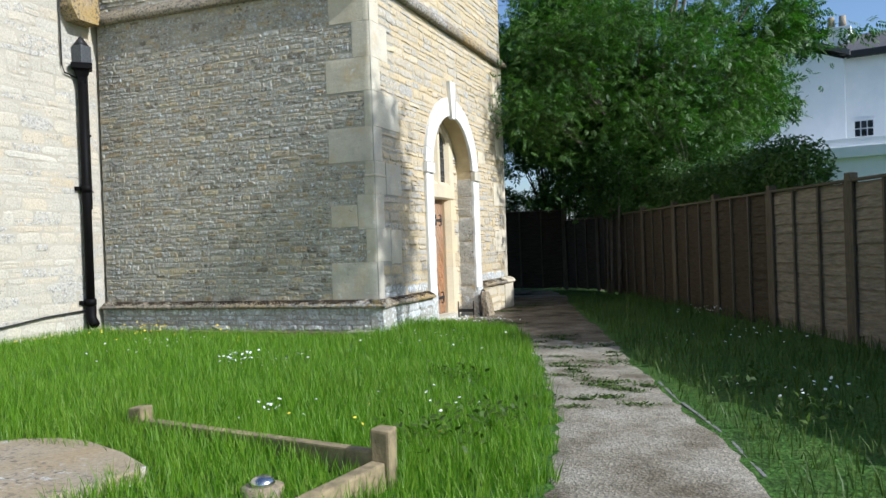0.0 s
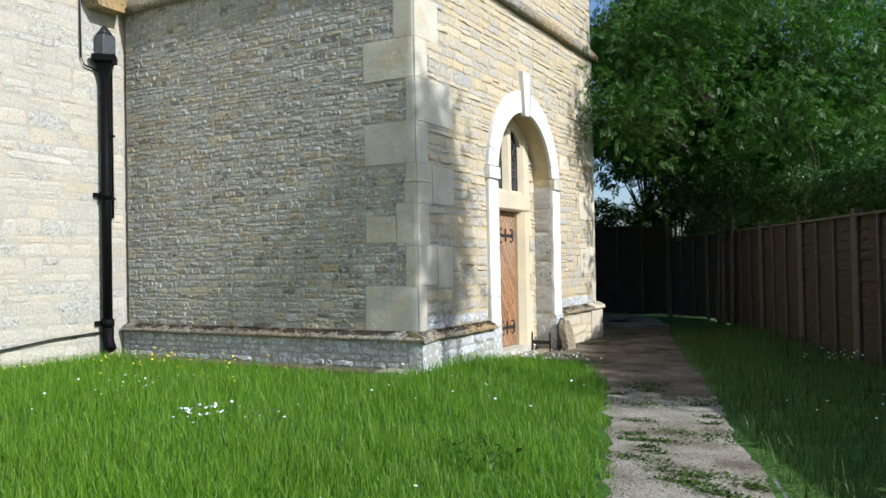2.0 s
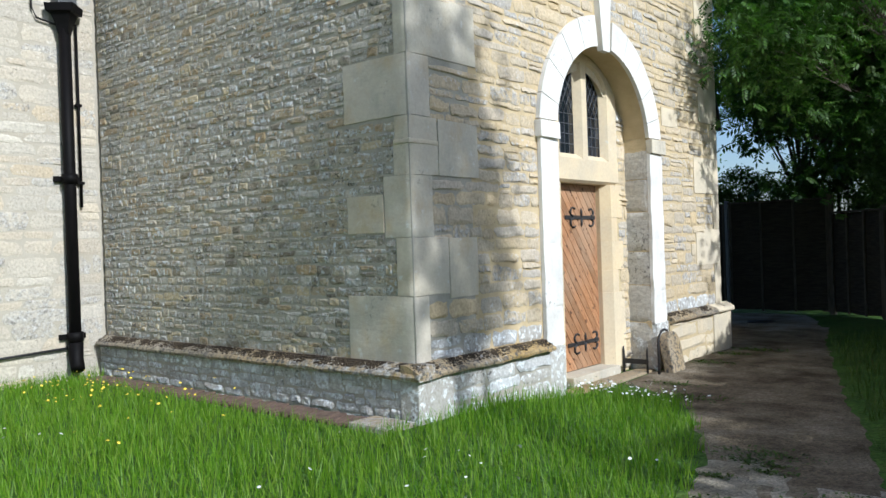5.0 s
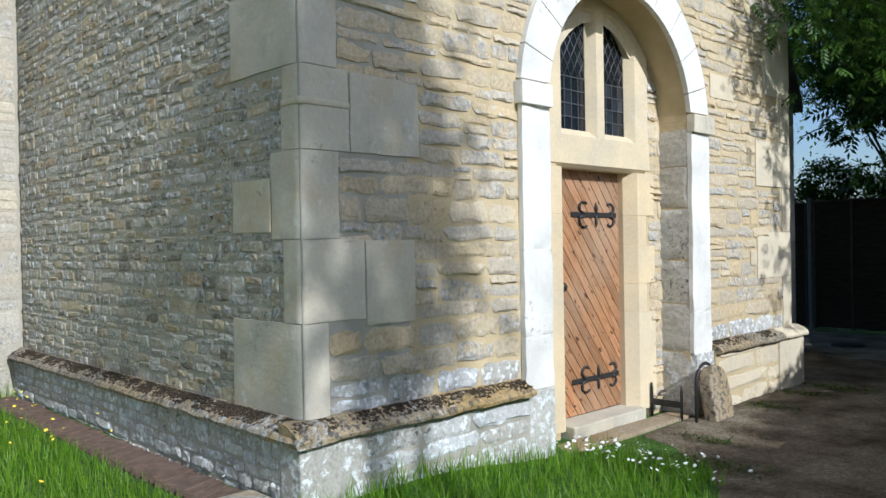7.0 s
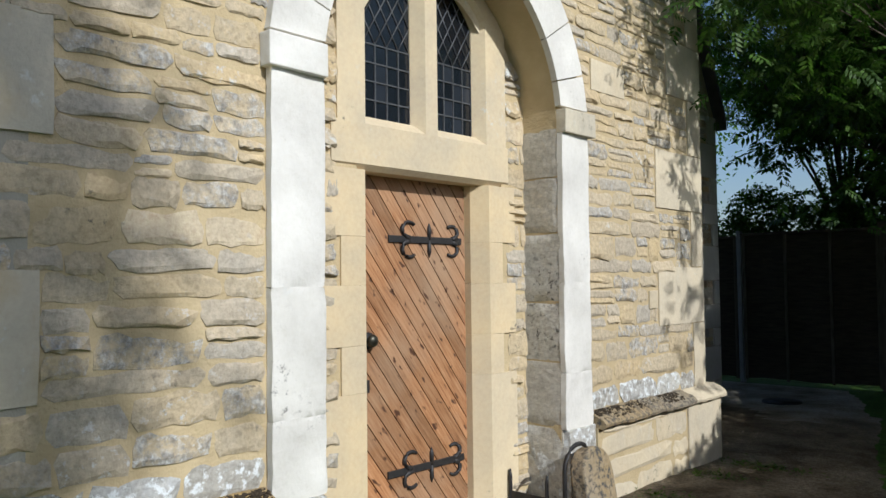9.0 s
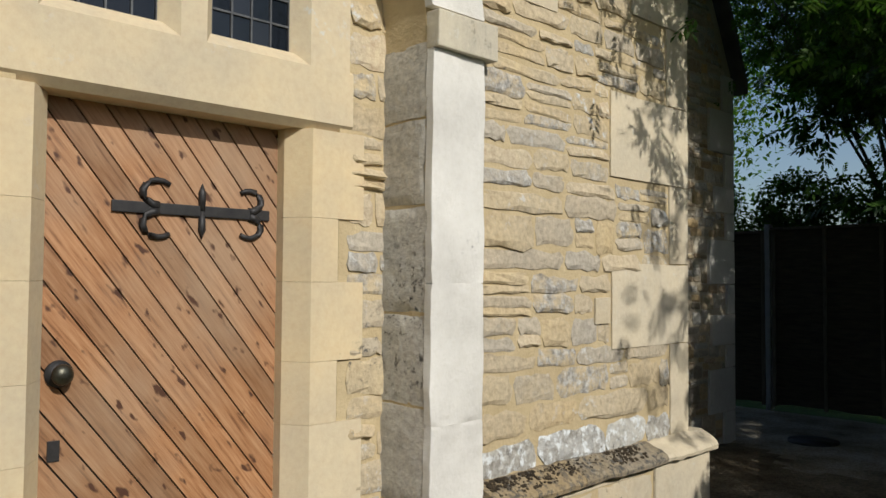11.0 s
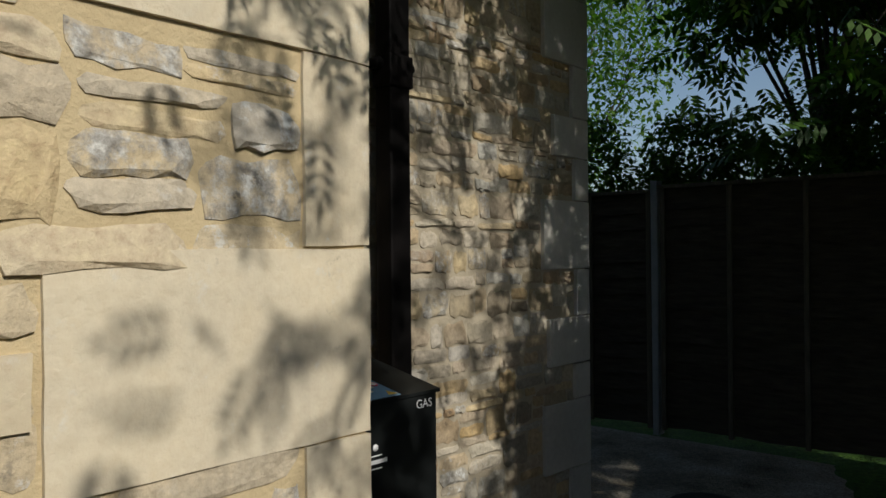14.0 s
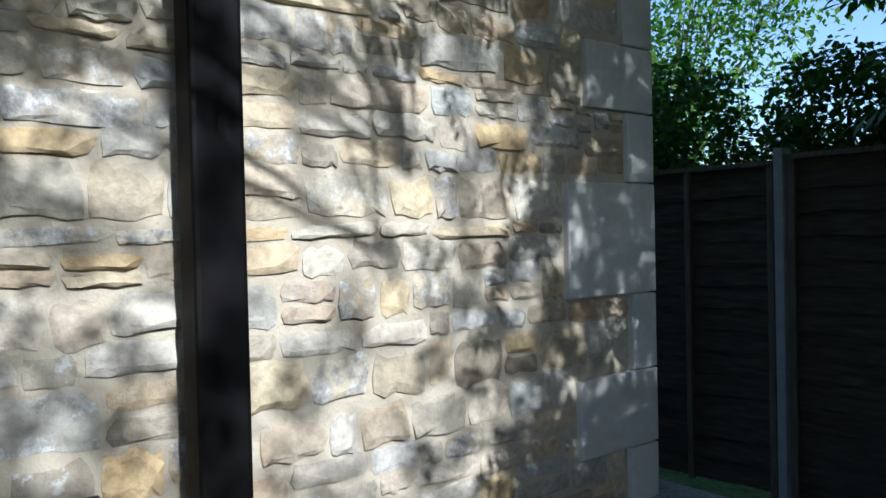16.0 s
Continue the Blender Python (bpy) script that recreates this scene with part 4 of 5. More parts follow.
# ---- fence ----


def fence():
    panel_w, base, topz = 1.85, -0.12, 1.63
    owner = thing("fence", (FENCE_O.x, FENCE_O.y, -0.12), "weathered brown overlap timber fence with posts", "fence", kind="structure")

    def run(p0, d, count, top_of, label_post, pale, panel_w=panel_w):
        nn = Vector((-d.y, d.x))
        board = None
        ang = math.atan2(d.y, d.x)
        rng = random.Random(11)
        rows = 14
        bm0 = bmesh.new()
        # one overlapping board, wavy along its lower edge
        seg = 8
        vs = []
        for i in range(seg + 1):
            k = i / seg
            wv = 0.008 * math.sin(k * 9 + 1) + 0.005 * math.sin(k * 23)
            vs.append([bm0.verts.new((k * 1.75, -0.014, 0.155)), bm0.verts.new((k * 1.75, -0.006, 0.155)), bm0.verts.new((k * 1.75, 0.018 + wv * 0.6, wv)), bm0.verts.new((k * 1.75, 0.004, wv))])
        for a, b in zip(vs, vs[1:]):
            for j in range(4):
                bm0.faces.new((a[j], a[(j + 1) % 4], b[(j + 1) % 4], b[j]))
        bmesh.ops.recalc_face_normals(bm0, faces=bm0.faces)
        me = bpy.data.meshes.new("board")
        bm0.to_mesh(me)
        bm0.free()
        me.materials.append(M_FENCE)
        pale_boards = me.copy()
        pale_boards.materials[0] = M_FENCE_PALE
        for k in range(count):
            p = p0 + d * panel_w * k
            top = top_of(k)
            loc = Matrix.Translation((p.x, p.y, 0)) @ Matrix.Rotation(ang, 4, "Z")
            inv = Matrix.Translation(-Vector(owner.location))
            pw = 0.028 if label_post(k) else 0.05
            post = boxed("post", (-pw, -0.05, -0.35), (pw, 0.05 if not label_post(k) else 0.06, top + 0.10), M_GALV if label_post(k) else M_POST, owner, "", 0.006, 0.003)
            post.matrix_local = inv @ loc
            hh = (top - base - 0.04) / rows
            for r in range(rows):
                o = link("board", pale_boards if pale(k) else me, owner)
                o.matrix_local = inv @ loc @ Matrix.Translation((0.045, rng.uniform(-0.004, 0.004), base + r * hh)) @ Matrix.Rotation(rng.uniform(-0.006, 0.006), 4, "Y") @ Matrix.Diagonal(((panel_w - 0.09) / 1.75, 1, hh * 1.28 / 0.155, 1))
            for bx in (0.06, panel_w * 0.34, panel_w * 0.655, panel_w - 0.07):
                o = boxed("batten", (bx - 0.02, 0.020, base - 0.02), (bx + 0.02, 0.048, top), M_POST, owner, bevel=0.003)
                o.matrix_local = inv @ loc
            o = boxed("capping", (0.04, -0.03, top), (panel_w - 0.03, 0.055, top + 0.03), M_POST, owner, bevel=0.004)
            o.matrix_local = inv @ loc
        return

    # panels before FENCE_O take the paler tones, those past it the dark ones
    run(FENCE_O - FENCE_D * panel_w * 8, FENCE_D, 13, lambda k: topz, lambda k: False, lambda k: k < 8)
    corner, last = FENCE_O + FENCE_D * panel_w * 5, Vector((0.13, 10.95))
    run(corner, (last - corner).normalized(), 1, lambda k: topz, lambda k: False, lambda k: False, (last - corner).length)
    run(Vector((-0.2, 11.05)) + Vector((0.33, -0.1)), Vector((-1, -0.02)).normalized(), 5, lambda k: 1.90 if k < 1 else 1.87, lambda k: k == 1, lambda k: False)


fence()

# ---- plants ----


def scatter(name, template, faces, mats4, mat, parent=None, kind="", smooth=False):
    """Many small copies of a template joined into one mesh. mats4: an array of 3x4 poses."""
    tv = np.array(template, float)
    n, k = len(mats4), len(tv)
    world_v = np.einsum("nij,kj->nki", mats4[:, :, :3], tv) + mats4[:, None, :, 3]
    fa = np.array(faces, int)
    fv = (fa[None] + (np.arange(n) * k)[:, None, None]).reshape(-1)
    me = bpy.data.meshes.new(name)
    me.vertices.add(n * k)
    me.vertices.foreach_set("co", world_v.reshape(-1))
    me.loops.add(len(fv))
    me.loops.foreach_set("vertex_index", fv)
    m = fa.shape[1]
    me.polygons.add(n * len(fa))
    me.polygons.foreach_set("loop_start", np.arange(n * len(fa)) * m)
    me.polygons.foreach_set("loop_total", np.full(n * len(fa), m))
    me.update(calc_edges=True)
    me.materials.append(mat)
    ob = link(name, me, parent)
    return tagged(ob, kind=kind) if kind else ob


def poses(pos, yaw, pitch, roll, size):
    """3x4 poses from arrays: turned by roll about x, then pitch about y, then yaw about z."""
    cy, sy, cp, sp, cr, sr = np.cos(yaw), np.sin(yaw), np.cos(pitch), np.sin(pitch), np.cos(roll), np.sin(roll)
    r = np.empty((len(pos), 3, 4))
    r[:, 0, 0], r[:, 0, 1], r[:, 0, 2] = cy * cp, cy * sp * sr - sy * cr, cy * sp * cr + sy * sr
    r[:, 1, 0], r[:, 1, 1], r[:, 1, 2] = sy * cp, sy * sp * sr + cy * cr, sy * sp * cr - cy * sr
    r[:, 2, 0], r[:, 2, 1], r[:, 2, 2] = -sp, cp * sr, cp * cr
    r[:, :, :3] *= size[:, None, None]
    r[:, :, 3] = pos
    return r


def ash_leaf(pairs=4):
    v, f = [], []

    def leaflet(x, y, a, l, w):
        c, s = math.cos(a), math.sin(a)
        b = len(v)
        for p, q, h in ((0, 0, 0), (0.45 * l, w, -0.006), (l, 0, -0.02), (0.45 * l, -w, -0.006)):
            v.append((x + c * p - s * q, y + s * p + c * q, h - 0.25 * abs(y + s * p) ** 1.0 * 0.3))
        f.append((b, b + 1, b + 2, b + 3))

    for i in range(pairs):
        x = 0.05 + 0.04 * i
        for s in (1, -1):
            leaflet(x, 0, s * radians(58), 0.085, 0.016)
    leaflet(0.05 + 0.04 * pairs - 0.01, 0, 0, 0.085, 0.016)
    return v, f


ASH = ash_leaf()
BROAD = ([(0, 0, 0), (0.045, 0.028, 0.006), (0.10, 0, -0.008), (0.045, -0.028, 0.006)], [(0, 1, 2, 3)])


def tree(base, centre, radii, clumps, per_clump, seed, label, mat=M_LEAF, leaf=ASH, size=1.0, trunk_r=0.28, spread=0.42, fork=2.3, hollow=0.45, opening=None, limb=1.0, tuft=0.15, bunches=0):
    """A tapered trunk that forks into limbs, with a ragged crown of sprays at the limbs' ends."""
    rng = np.random.default_rng(seed)
    owner = thing("tree", base, label, "tree")
    o = Vector(base)
    c = Vector(centre) - o
    bm = bmesh.new()
    split = Vector((c.x * 0.15, c.y * 0.15, fork))
    tube(bm, [(0, 0, -0.3), (0.02, 0.03, 0.5), tuple(split * 0.6), tuple(split)], [trunk_r * 1.35, trunk_r, trunk_r * 0.85, trunk_r * 0.75], 12)
    part("trunk", bm, M_BARK, owner, "", True)
    # places of the sprays: through the crown, thinner in the middle, in uneven bunches
    pts = []
    bunch = rng.normal(size=(bunches or max(clumps // 11, 6), 3))
    bunch /= np.linalg.norm(bunch, axis=1)[:, None]
    bunch *= rng.uniform(hollow, 1.0, len(bunch))[:, None] ** 0.6
    for i in range(clumps):
        b = bunch[rng.integers(len(bunch))] + rng.normal(size=3) * tuft
        pts.append(b)
    pts = np.array(pts) * np.array(radii) + np.array(c)
    limbs = bunch * np.array(radii) + np.array(c)
    if opening:
        # sprays cleared along the sun's line, so that it lights set places on the wall
        d, keep = np.array(SUN_FROM), np.ones(len(pts), bool)
        for p, wide, high in opening:
            rel = pts - (np.array(p) - np.array(base))
            rel -= np.outer(rel[:, 0] / d[0], d)
            keep &= ((rel[:, 1] / wide) ** 2 + (rel[:, 2] / high) ** 2 > 1) | (rng.random(len(pts)) < 0.03)
        pts = pts[keep]
        limbs = limbs[::3]
        clumps = len(pts)
    for k, l in enumerate(limbs):
        l = Vector(l)
        if l.z < fork * 0.55:
            continue
        a = split * rng.uniform(0.8, 1.0)
        mid = a.lerp(l, 0.5) + Vector((0, 0, 0.25 + 0.12 * rng.normal()))
        bm = bmesh.new()
        r = trunk_r * rng.uniform(0.16, 0.34) * limb
        tube(bm, [a, a.lerp(mid, 0.5) + Vector((0, 0, 0.1)), mid, l], [r, r * 0.75, r * 0.5, r * 0.14], 6)
        part("limb", bm, M_BARK, owner, "", True)
    bm = bmesh.new()
    near = pts[::2]
    for p in near:
        j = np.argmin(((limbs - p) ** 2).sum(1))
        q = Vector(limbs[j]).lerp(split, 0.25)
        tube(bm, [q, q.lerp(Vector(p), 0.6) + Vector((0, 0, 0.1)), p], [0.007, 0.005, 0.003], 4, False)
    tagged(part("twigwork", bm, M_BARK, owner), kind="stuff")
    n = clumps * per_clump
    pos = np.repeat(pts, per_clump, 0) + rng.normal(size=(n, 3)) * spread * np.array((1, 1, 0.7))
    m = poses(pos, rng.uniform(0, 2 * np.pi, n), rng.normal(0.45, 0.4, n), rng.normal(0, 0.5, n), size * rng.uniform(0.75, 1.3, n))
    scatter("crown", leaf[0], leaf[1], m, mat, owner, "stuff")
    return owner


tree((1.85, 12.2, -0.1), (1.9, 12.0, 6.3), (4.3, 4.2, 4.6), 600, 25, 1, "large ash tree with a ragged dark green crown", trunk_r=0.40, size=1.45, spread=0.21, tuft=0.085, limb=1.0, bunches=62)
tree((3.0, 10.7, -0.1), (2.3, 8.0, 4.4), (2.6, 3.0, 1.8), 540, 44, 2, "slender ash tree leaning over the fence with drooping leaves", size=0.72, limb=0.3, trunk_r=0.10, spread=0.34, opening=(((-1.13, 7.52, 1.3), 0.70, 1.8), ((-1.13, 6.72, 1.6), 0.30, 0.5), ((0.0, 5.3, 1.2), 0.55, 0.8)))
# sprays hang in view; the unseen crown above is added to block skylight
tree((-0.9, 12.7, -0.1), (0.2, 11.0, 5.2), (2.6, 1.7, 1.8), 230, 50, 9, "ash tree spreading over the path's end, its unseen crown added for shade", size=0.8, trunk_r=0.12, spread=0.26)
# unseen tree, added so that its shadow falls on the tower's corner
tree((11.0, -1.0, -0.1), (9.7, -0.84, 9.0), (1.4, 0.5, 2.2), 34, 30, 3, "unseen ash tree added beyond the fence to shade the tower's corner", trunk_r=0.2, spread=0.26)
# a second unseen crown, put low only to keep sun off the path
tree((11.2, 1.6, -0.1), (9.6, 0.5, 4.9), (1.6, 1.6, 1.0), 90, 30, 13, "unseen low ash tree added beyond the fence to shade the path", trunk_r=0.15, spread=0.3)
# added sapling, placed on the sun's line to throw leaf shadows on the wall
tree((3.7, 5.9, -0.1), (3.25, 5.84, 3.3), (0.5, 0.2, 0.55), 14, 18, 8, "ash sapling added behind the fence to dapple the wall", size=0.7, limb=0.4, trunk_r=0.04, spread=0.15, fork=1.9)
tree((-8.7, 19.8, -0.1), (-8.4, 19.2, 5.0), (2.8, 2.4, 3.9), 280, 60, 4, "bright sunlit green tree beyond the end fence", M_LEAF_B, BROAD, 1.35, 0.2, 0.5)
tree((3.0, 22.0, -0.1), (2.2, 21.0, 4.6), (3.8, 2.5, 3.6), 200, 50, 5, "dense dark green tree behind the ash", M_HEDGE, BROAD, 1.8, 0.25, 0.6)
tree((0.8, 23.0, -0.1), (0.4, 22.0, 3.9), (3.0, 2.5, 3.2), 140, 50, 6, "far green tree behind the fence's corner", M_LEAF, BROAD, 1.9, 0.25, 0.6)


def hedge(name, spots, label, count, seed, mat):
    rng = np.random.default_rng(seed)
    owner = thing(name, (spots[0][0], spots[0][1], -0.1), label, "hedge")
    o = np.array(owner.location)
    ps = np.array(spots)
    n = count
    k = rng.integers(len(ps), size=n)
    d = rng.normal(size=(n, 3))
    d /= np.linalg.norm(d, axis=1)[:, None]
    pos = ps[k, :3] + d * ps[k, 3:4] * rng.uniform(0.55, 1.05, n)[:, None] - o
    m = poses(pos, rng.uniform(0, 6.28, n), rng.normal(0.3, 0.5, n), rng.normal(0, 0.6, n), rng.uniform(0.45, 0.9, n))
    scatter("foliage", BROAD[0], BROAD[1], m, mat, owner, "stuff")
    for x, y, z, r in spots:
        tubed("stem", [(x - o[0], y - o[1], -0.2), (x - o[0] + 0.05, y - o[1], z - o[2])], [0.05, 0.015], M_BARK, owner, sides=6)


HRNG = random.Random(21)
hedge("hedge", [(-5 + 0.55 * i + HRNG.uniform(-0.2, 0.2), 11.75 + HRNG.uniform(-0.15, 0.2), 2.0 + HRNG.uniform(-0.2, 0.25), HRNG.uniform(0.4, 0.6)) for i in range(12)] + [(-0.4, 11.9, 2.4, 0.6), (0.2, 11.8, 2.9, 0.6), (0.7, 11.7, 2.8, 0.6), (0.0, 12.0, 3.5, 0.5)], "untrimmed dark hedge rising over the end fence", 40000, 4, M_LEAF)
# the last three clumps are added to keep sun off the vestry's quoins
hedge("hedge", [(0.6 + 0.5 * i, 11.4 - 0.9 * i * 0.62 + HRNG.uniform(-0.1, 0.3), 1.5 + HRNG.uniform(-0.2, 0.2), HRNG.uniform(0.4, 0.55)) for i in range(6)] + [(5.25 - 0.22 * i, 1.75 + 0.5 * i, 1.92 + HRNG.uniform(-0.12, 0.12) + 0.02 * i, 0.44) for i in range(11)] + [(1.75, 8.2, 2.1, 0.55), (1.95, 8.0, 2.6, 0.5), (1.6, 8.6, 2.3, 0.5)], "dark shrubs pressed against the back of the fence, some added for shade", 46000, 5, M_HEDGE)


def lawn():
    rng = np.random.default_rng(12)

    def field(n, x0, x1, y0, y1, keep):
        p = np.stack([rng.uniform(x0, x1, n), rng.uniform(y0, y1, n)], 1)
        return np.array([q for q in p if keep(*q)])

    def left(x, y):
        if y > AY - PL - 0.03 and x < 0.1:
            return False
        if x < lerp_table(PATH_L, y) - 0.04 + 0.06 * math.sin(9 * y) + 0.05 * math.sin(23 * y) and not (y > 2.4) and not (-0.52 < y < AY and x < 0.05 and x > -4.5):
            return not (x < 1.66 and -7.9 < y < -6.2 and x > 0.05)
        return False

    def right(x, y):
        if y > 7.3:
            return False
        edge = FENCE_O.x + (y - FENCE_O.y) * FENCE_D.x / FENCE_D.y
        return lerp_table(PATH_R, y) + 0.05 + 0.06 * math.sin(7 * y) < x < edge + 0.05

    def thin(keep):
        """Thicker growth round the grave, thinning out on all sides."""
        return lambda x, y: keep(x, y) and rng.random() < math.exp(-((x - 2.0) / 1.9) ** 2 - ((y + 5.4) / 1.5) ** 2)

    blade = [(-0.5, 0, 0), (0.5, 0, 0), (0.34, 0.12, 0.55), (-0.34, 0.12, 0.55), (0.02, 0.42, 1.0), (-0.02, 0.42, 1.0)]
    bf = [(0, 1, 2, 3), (3, 2, 4, 5)]
    for name, pts, lo, hi, wid, label in (
        ("grass", np.concatenate([field(90000, -2.8, 3.8, -8.4, -1.6, thin(left)), field(104000, -4.85, 3.8, -7.5, 2.5, left), field(50000, -4.85, 3.8, -13, -7.4, left)]), 0.07, 0.17, 0.0065, "long bright green churchyard grass"),
        ("grass", field(62000, 0.5, 9.0, -13, 10, right), 0.07, 0.20, 0.008, "rank grass, its green darkened to stand for the fence's shade"),
    ):
        n = len(pts)
        z = np.array([height(x, y) for x, y in pts])
        patch = np.array([noise.noise((x * 0.9, y * 0.9, 3.0)) for x, y in pts])
        h = rng.uniform(lo, hi, n) * (1 + 0.35 * patch)
        m = poses(np.column_stack([pts, z - 0.01]), rng.uniform(0, 6.28, n), rng.normal(0, 0.16, n), rng.normal(0.1, 0.22, n), np.ones(n))
        m[:, :, 0] *= (wid * rng.uniform(0.7, 1.4, n))[:, None]
        m[:, :, 1] *= h[:, None]
        m[:, :, 2] *= h[:, None]
        ob = scatter(name, blade, bf, m, M_VERGE_SHADED if "rank" in label else M_GRASS)
        tagged(ob, label, "grass", kind="stuff")
    # low weeds creeping over the gravel and round the foot of the walls
    spots = [(3.38, -2.35, 0.22), (3.22, -1.25, 0.3), (2.42, -0.1, 0.22), (2.92, -2.15, 0.15), (3.0, 0.25, 0.25), (2.1, 1.0, 0.2), (3.0, -3.2, 0.12), (0.35, 4.6, 0.2), (0.3, 5.4, 0.2), (0.5, 5.9, 0.25), (0.55, 3.2, 0.15), (0.9, 2.6, 0.25), (3.05, -5.2, 0.2)]
    clump = random.Random(8)
    spots = spots[:6] + [(lerp_table(PATH_L, y) + clump.uniform(0.1, 0.95) * (lerp_table(PATH_R, y) - lerp_table(PATH_L, y)), y, clump.uniform(0.04, 0.12)) for y in [-3.6 + 4.4 * clump.random() for _ in range(26)]] + spots[6:]
    pts = np.concatenate([rng.normal(size=(int(1100 * r), 2)) * r * np.array((0.8, 0.35)) + np.array((x, y)) for x, y, r in spots])
    n = len(pts)
    z = np.array([height(x, y) + 0.012 for x, y in pts])
    m = poses(np.column_stack([pts, z]), rng.uniform(0, 6.28, n), rng.normal(-0.25, 0.3, n), rng.normal(0, 0.3, n), rng.uniform(0.15, 0.42, n))
    tagged(scatter("weeds", BROAD[0], BROAD[1], m, M_VERGE_SHADED), "low green weeds growing through the gravel", "weeds", kind="stuff")
    # broad-leaved docks at the edge of the lawn
    spots = [(2.75, -5.0, 0.35), (2.9, -4.3, 0.25), (2.2, -3.0, 0.2), (5.0, -4.0, 0.3), (4.6, -2.8, 0.3)]
    pts = np.concatenate([rng.normal(size=(int(420 * r), 2)) * r * 0.6 + np.array((x, y)) for x, y, r in spots])
    n = len(pts)
    z = np.array([height(x, y) for x, y in pts]) + rng.uniform(0.02, 0.16, n)
    m = poses(np.column_stack([pts, z]), rng.uniform(0, 6.28, n), rng.normal(-0.3, 0.5, n), rng.normal(0, 0.4, n), rng.uniform(0.3, 0.75, n))
    tagged(scatter("weeds", BROAD[0], BROAD[1], m, M_VERGE_SHADED), "leafy green weeds at the path's edge", "weeds", kind="stuff")
    # daisies and buttercups
    ring = [(0.0, 0.0, 0.004)] + [(0.0105 * math.cos(i * math.pi / 4), 0.0105 * math.sin(i * math.pi / 4), 0.0) for i in range(8)]
    rf = [(0, 1 + i, 1 + (i + 1) % 8) for i in range(8)]
    for mat, label, spots in (
        (M_PETAL, "white daisies in the grass", [(0.0, -3.25, 0.20, 34), (0.4, -3.2, 0.4, 16), (0.45, 2.05, 0.32, 70), (0.9, 2.15, 0.4, 30), (1.7, -5.3, 0.3, 12), (-1.5, -2.6, 0.9, 20), (3.9, 2.6, 0.35, 26), (5.0, -3.6, 0.6, 22), (4.5, -0.6, 0.8, 20), (2.6, -4.4, 0.4, 10), (1.3, -1.0, 1.0, 20)]),
        (M_YPETAL, "yellow buttercups in the grass", [(-3.6, -0.75, 0.6, 40), (-2.9, -1.2, 0.8, 26), (-4.2, -2.2, 0.6, 16), (-2.3, -0.7, 0.5, 14), (2.4, -5.4, 0.4, 8), (-1.2, -1.6, 0.8, 8)]),
    ):
        pts = np.concatenate([rng.normal(size=(c, 2)) * r * 0.5 + np.array((x, y)) for x, y, r, c in spots])
        n = len(pts)
        z = np.array([height(x, y) for x, y in pts]) + rng.uniform(0.10, 0.19, n)
        m = poses(np.column_stack([pts, z]), rng.uniform(0, 6.28, n), rng.normal(0, 0.35, n), rng.normal(0.35, 0.3, n), rng.uniform(0.8, 1.35, n))
        tagged(scatter("flowers", ring, rf, m, mat), label, "flowers", kind="stuff")


lawn()


def moss():
    rng = np.random.default_rng(31)
    lump = [(1, 0, 0), (0, 1, 0), (-1, 0, 0), (0, -1, 0), (0, 0, 0.8), (0.1, 0.1, -0.6)]
    lf = [(0, 1, 4), (1, 2, 4), (2, 3, 4), (3, 0, 4), (1, 0, 5), (2, 1, 5), (3, 2, 5), (0, 3, 5)]
    xs = rng.uniform(XWEST, 0.1, 9000)
    keep = np.array([noise.noise((x * 1.1, 0.0, 9.0)) + noise.noise((x * 4, 0, 2)) * 0.6 > rng.uniform(-0.7, 0.5) for x in xs])
    xs = xs[keep]
    k = rng.uniform(0, 1, len(xs)) ** 2
    a = np.column_stack([xs, AY - 0.012 - 0.09 * k, LEDGE_HI + 0.006 - 0.045 * k])
    ys = rng.uniform(AY - 0.1, 1.64, 1500)
    k = rng.uniform(0, 1, len(ys)) ** 2
    b = np.column_stack([BX + 0.012 + 0.09 * k, ys, LEDGE_HI + 0.006 - 0.045 * k])
    ys = rng.uniform(4.22, 5.4, 700)
    k = rng.uniform(0, 1, len(ys)) ** 2
    d = np.column_stack([BX + 0.012 + 0.09 * k, ys, LEDGE_HI + 0.006 - 0.045 * k])
    p = np.concatenate([a, b, d])
    n = len(p)
    m = poses(p, rng.uniform(0, 6.28, n), rng.normal(0, 0.4, n), rng.normal(0, 0.4, n), rng.uniform(0.004, 0.015, n))
    tagged(scatter("moss", lump, lf, m, M_MOSS), "crusts of dead brown moss along the plinth ledge", "moss", kind="stuff")


moss()

# ---- things on the ground ----


def edging():
    y = -8.0
    k = 0
    while y < -2.0:
        y2 = y + 0.95
        a, b = Vector((lerp_table(PATH_R, y), y)), Vector((lerp_table(PATH_R, y2), y2))
        d = (b - a)
        m = Matrix.Translation((a.x + 0.02, a.y, height(a.x, a.y))) @ Matrix.Rotation(math.atan2(d.y, d.x), 4, "Z")
        o = boxed("edging_board", (0.01, -0.012, -0.1), (d.length - 0.01, 0.012, 0.004), M_EDGE, None, "", 0.004, 0.003)
        o.matrix_world = m
        tagged(o, "pale weathered edging board along the gravel path", "edging", "edging boards of the path")
        y = y2 + 0.02


edging()


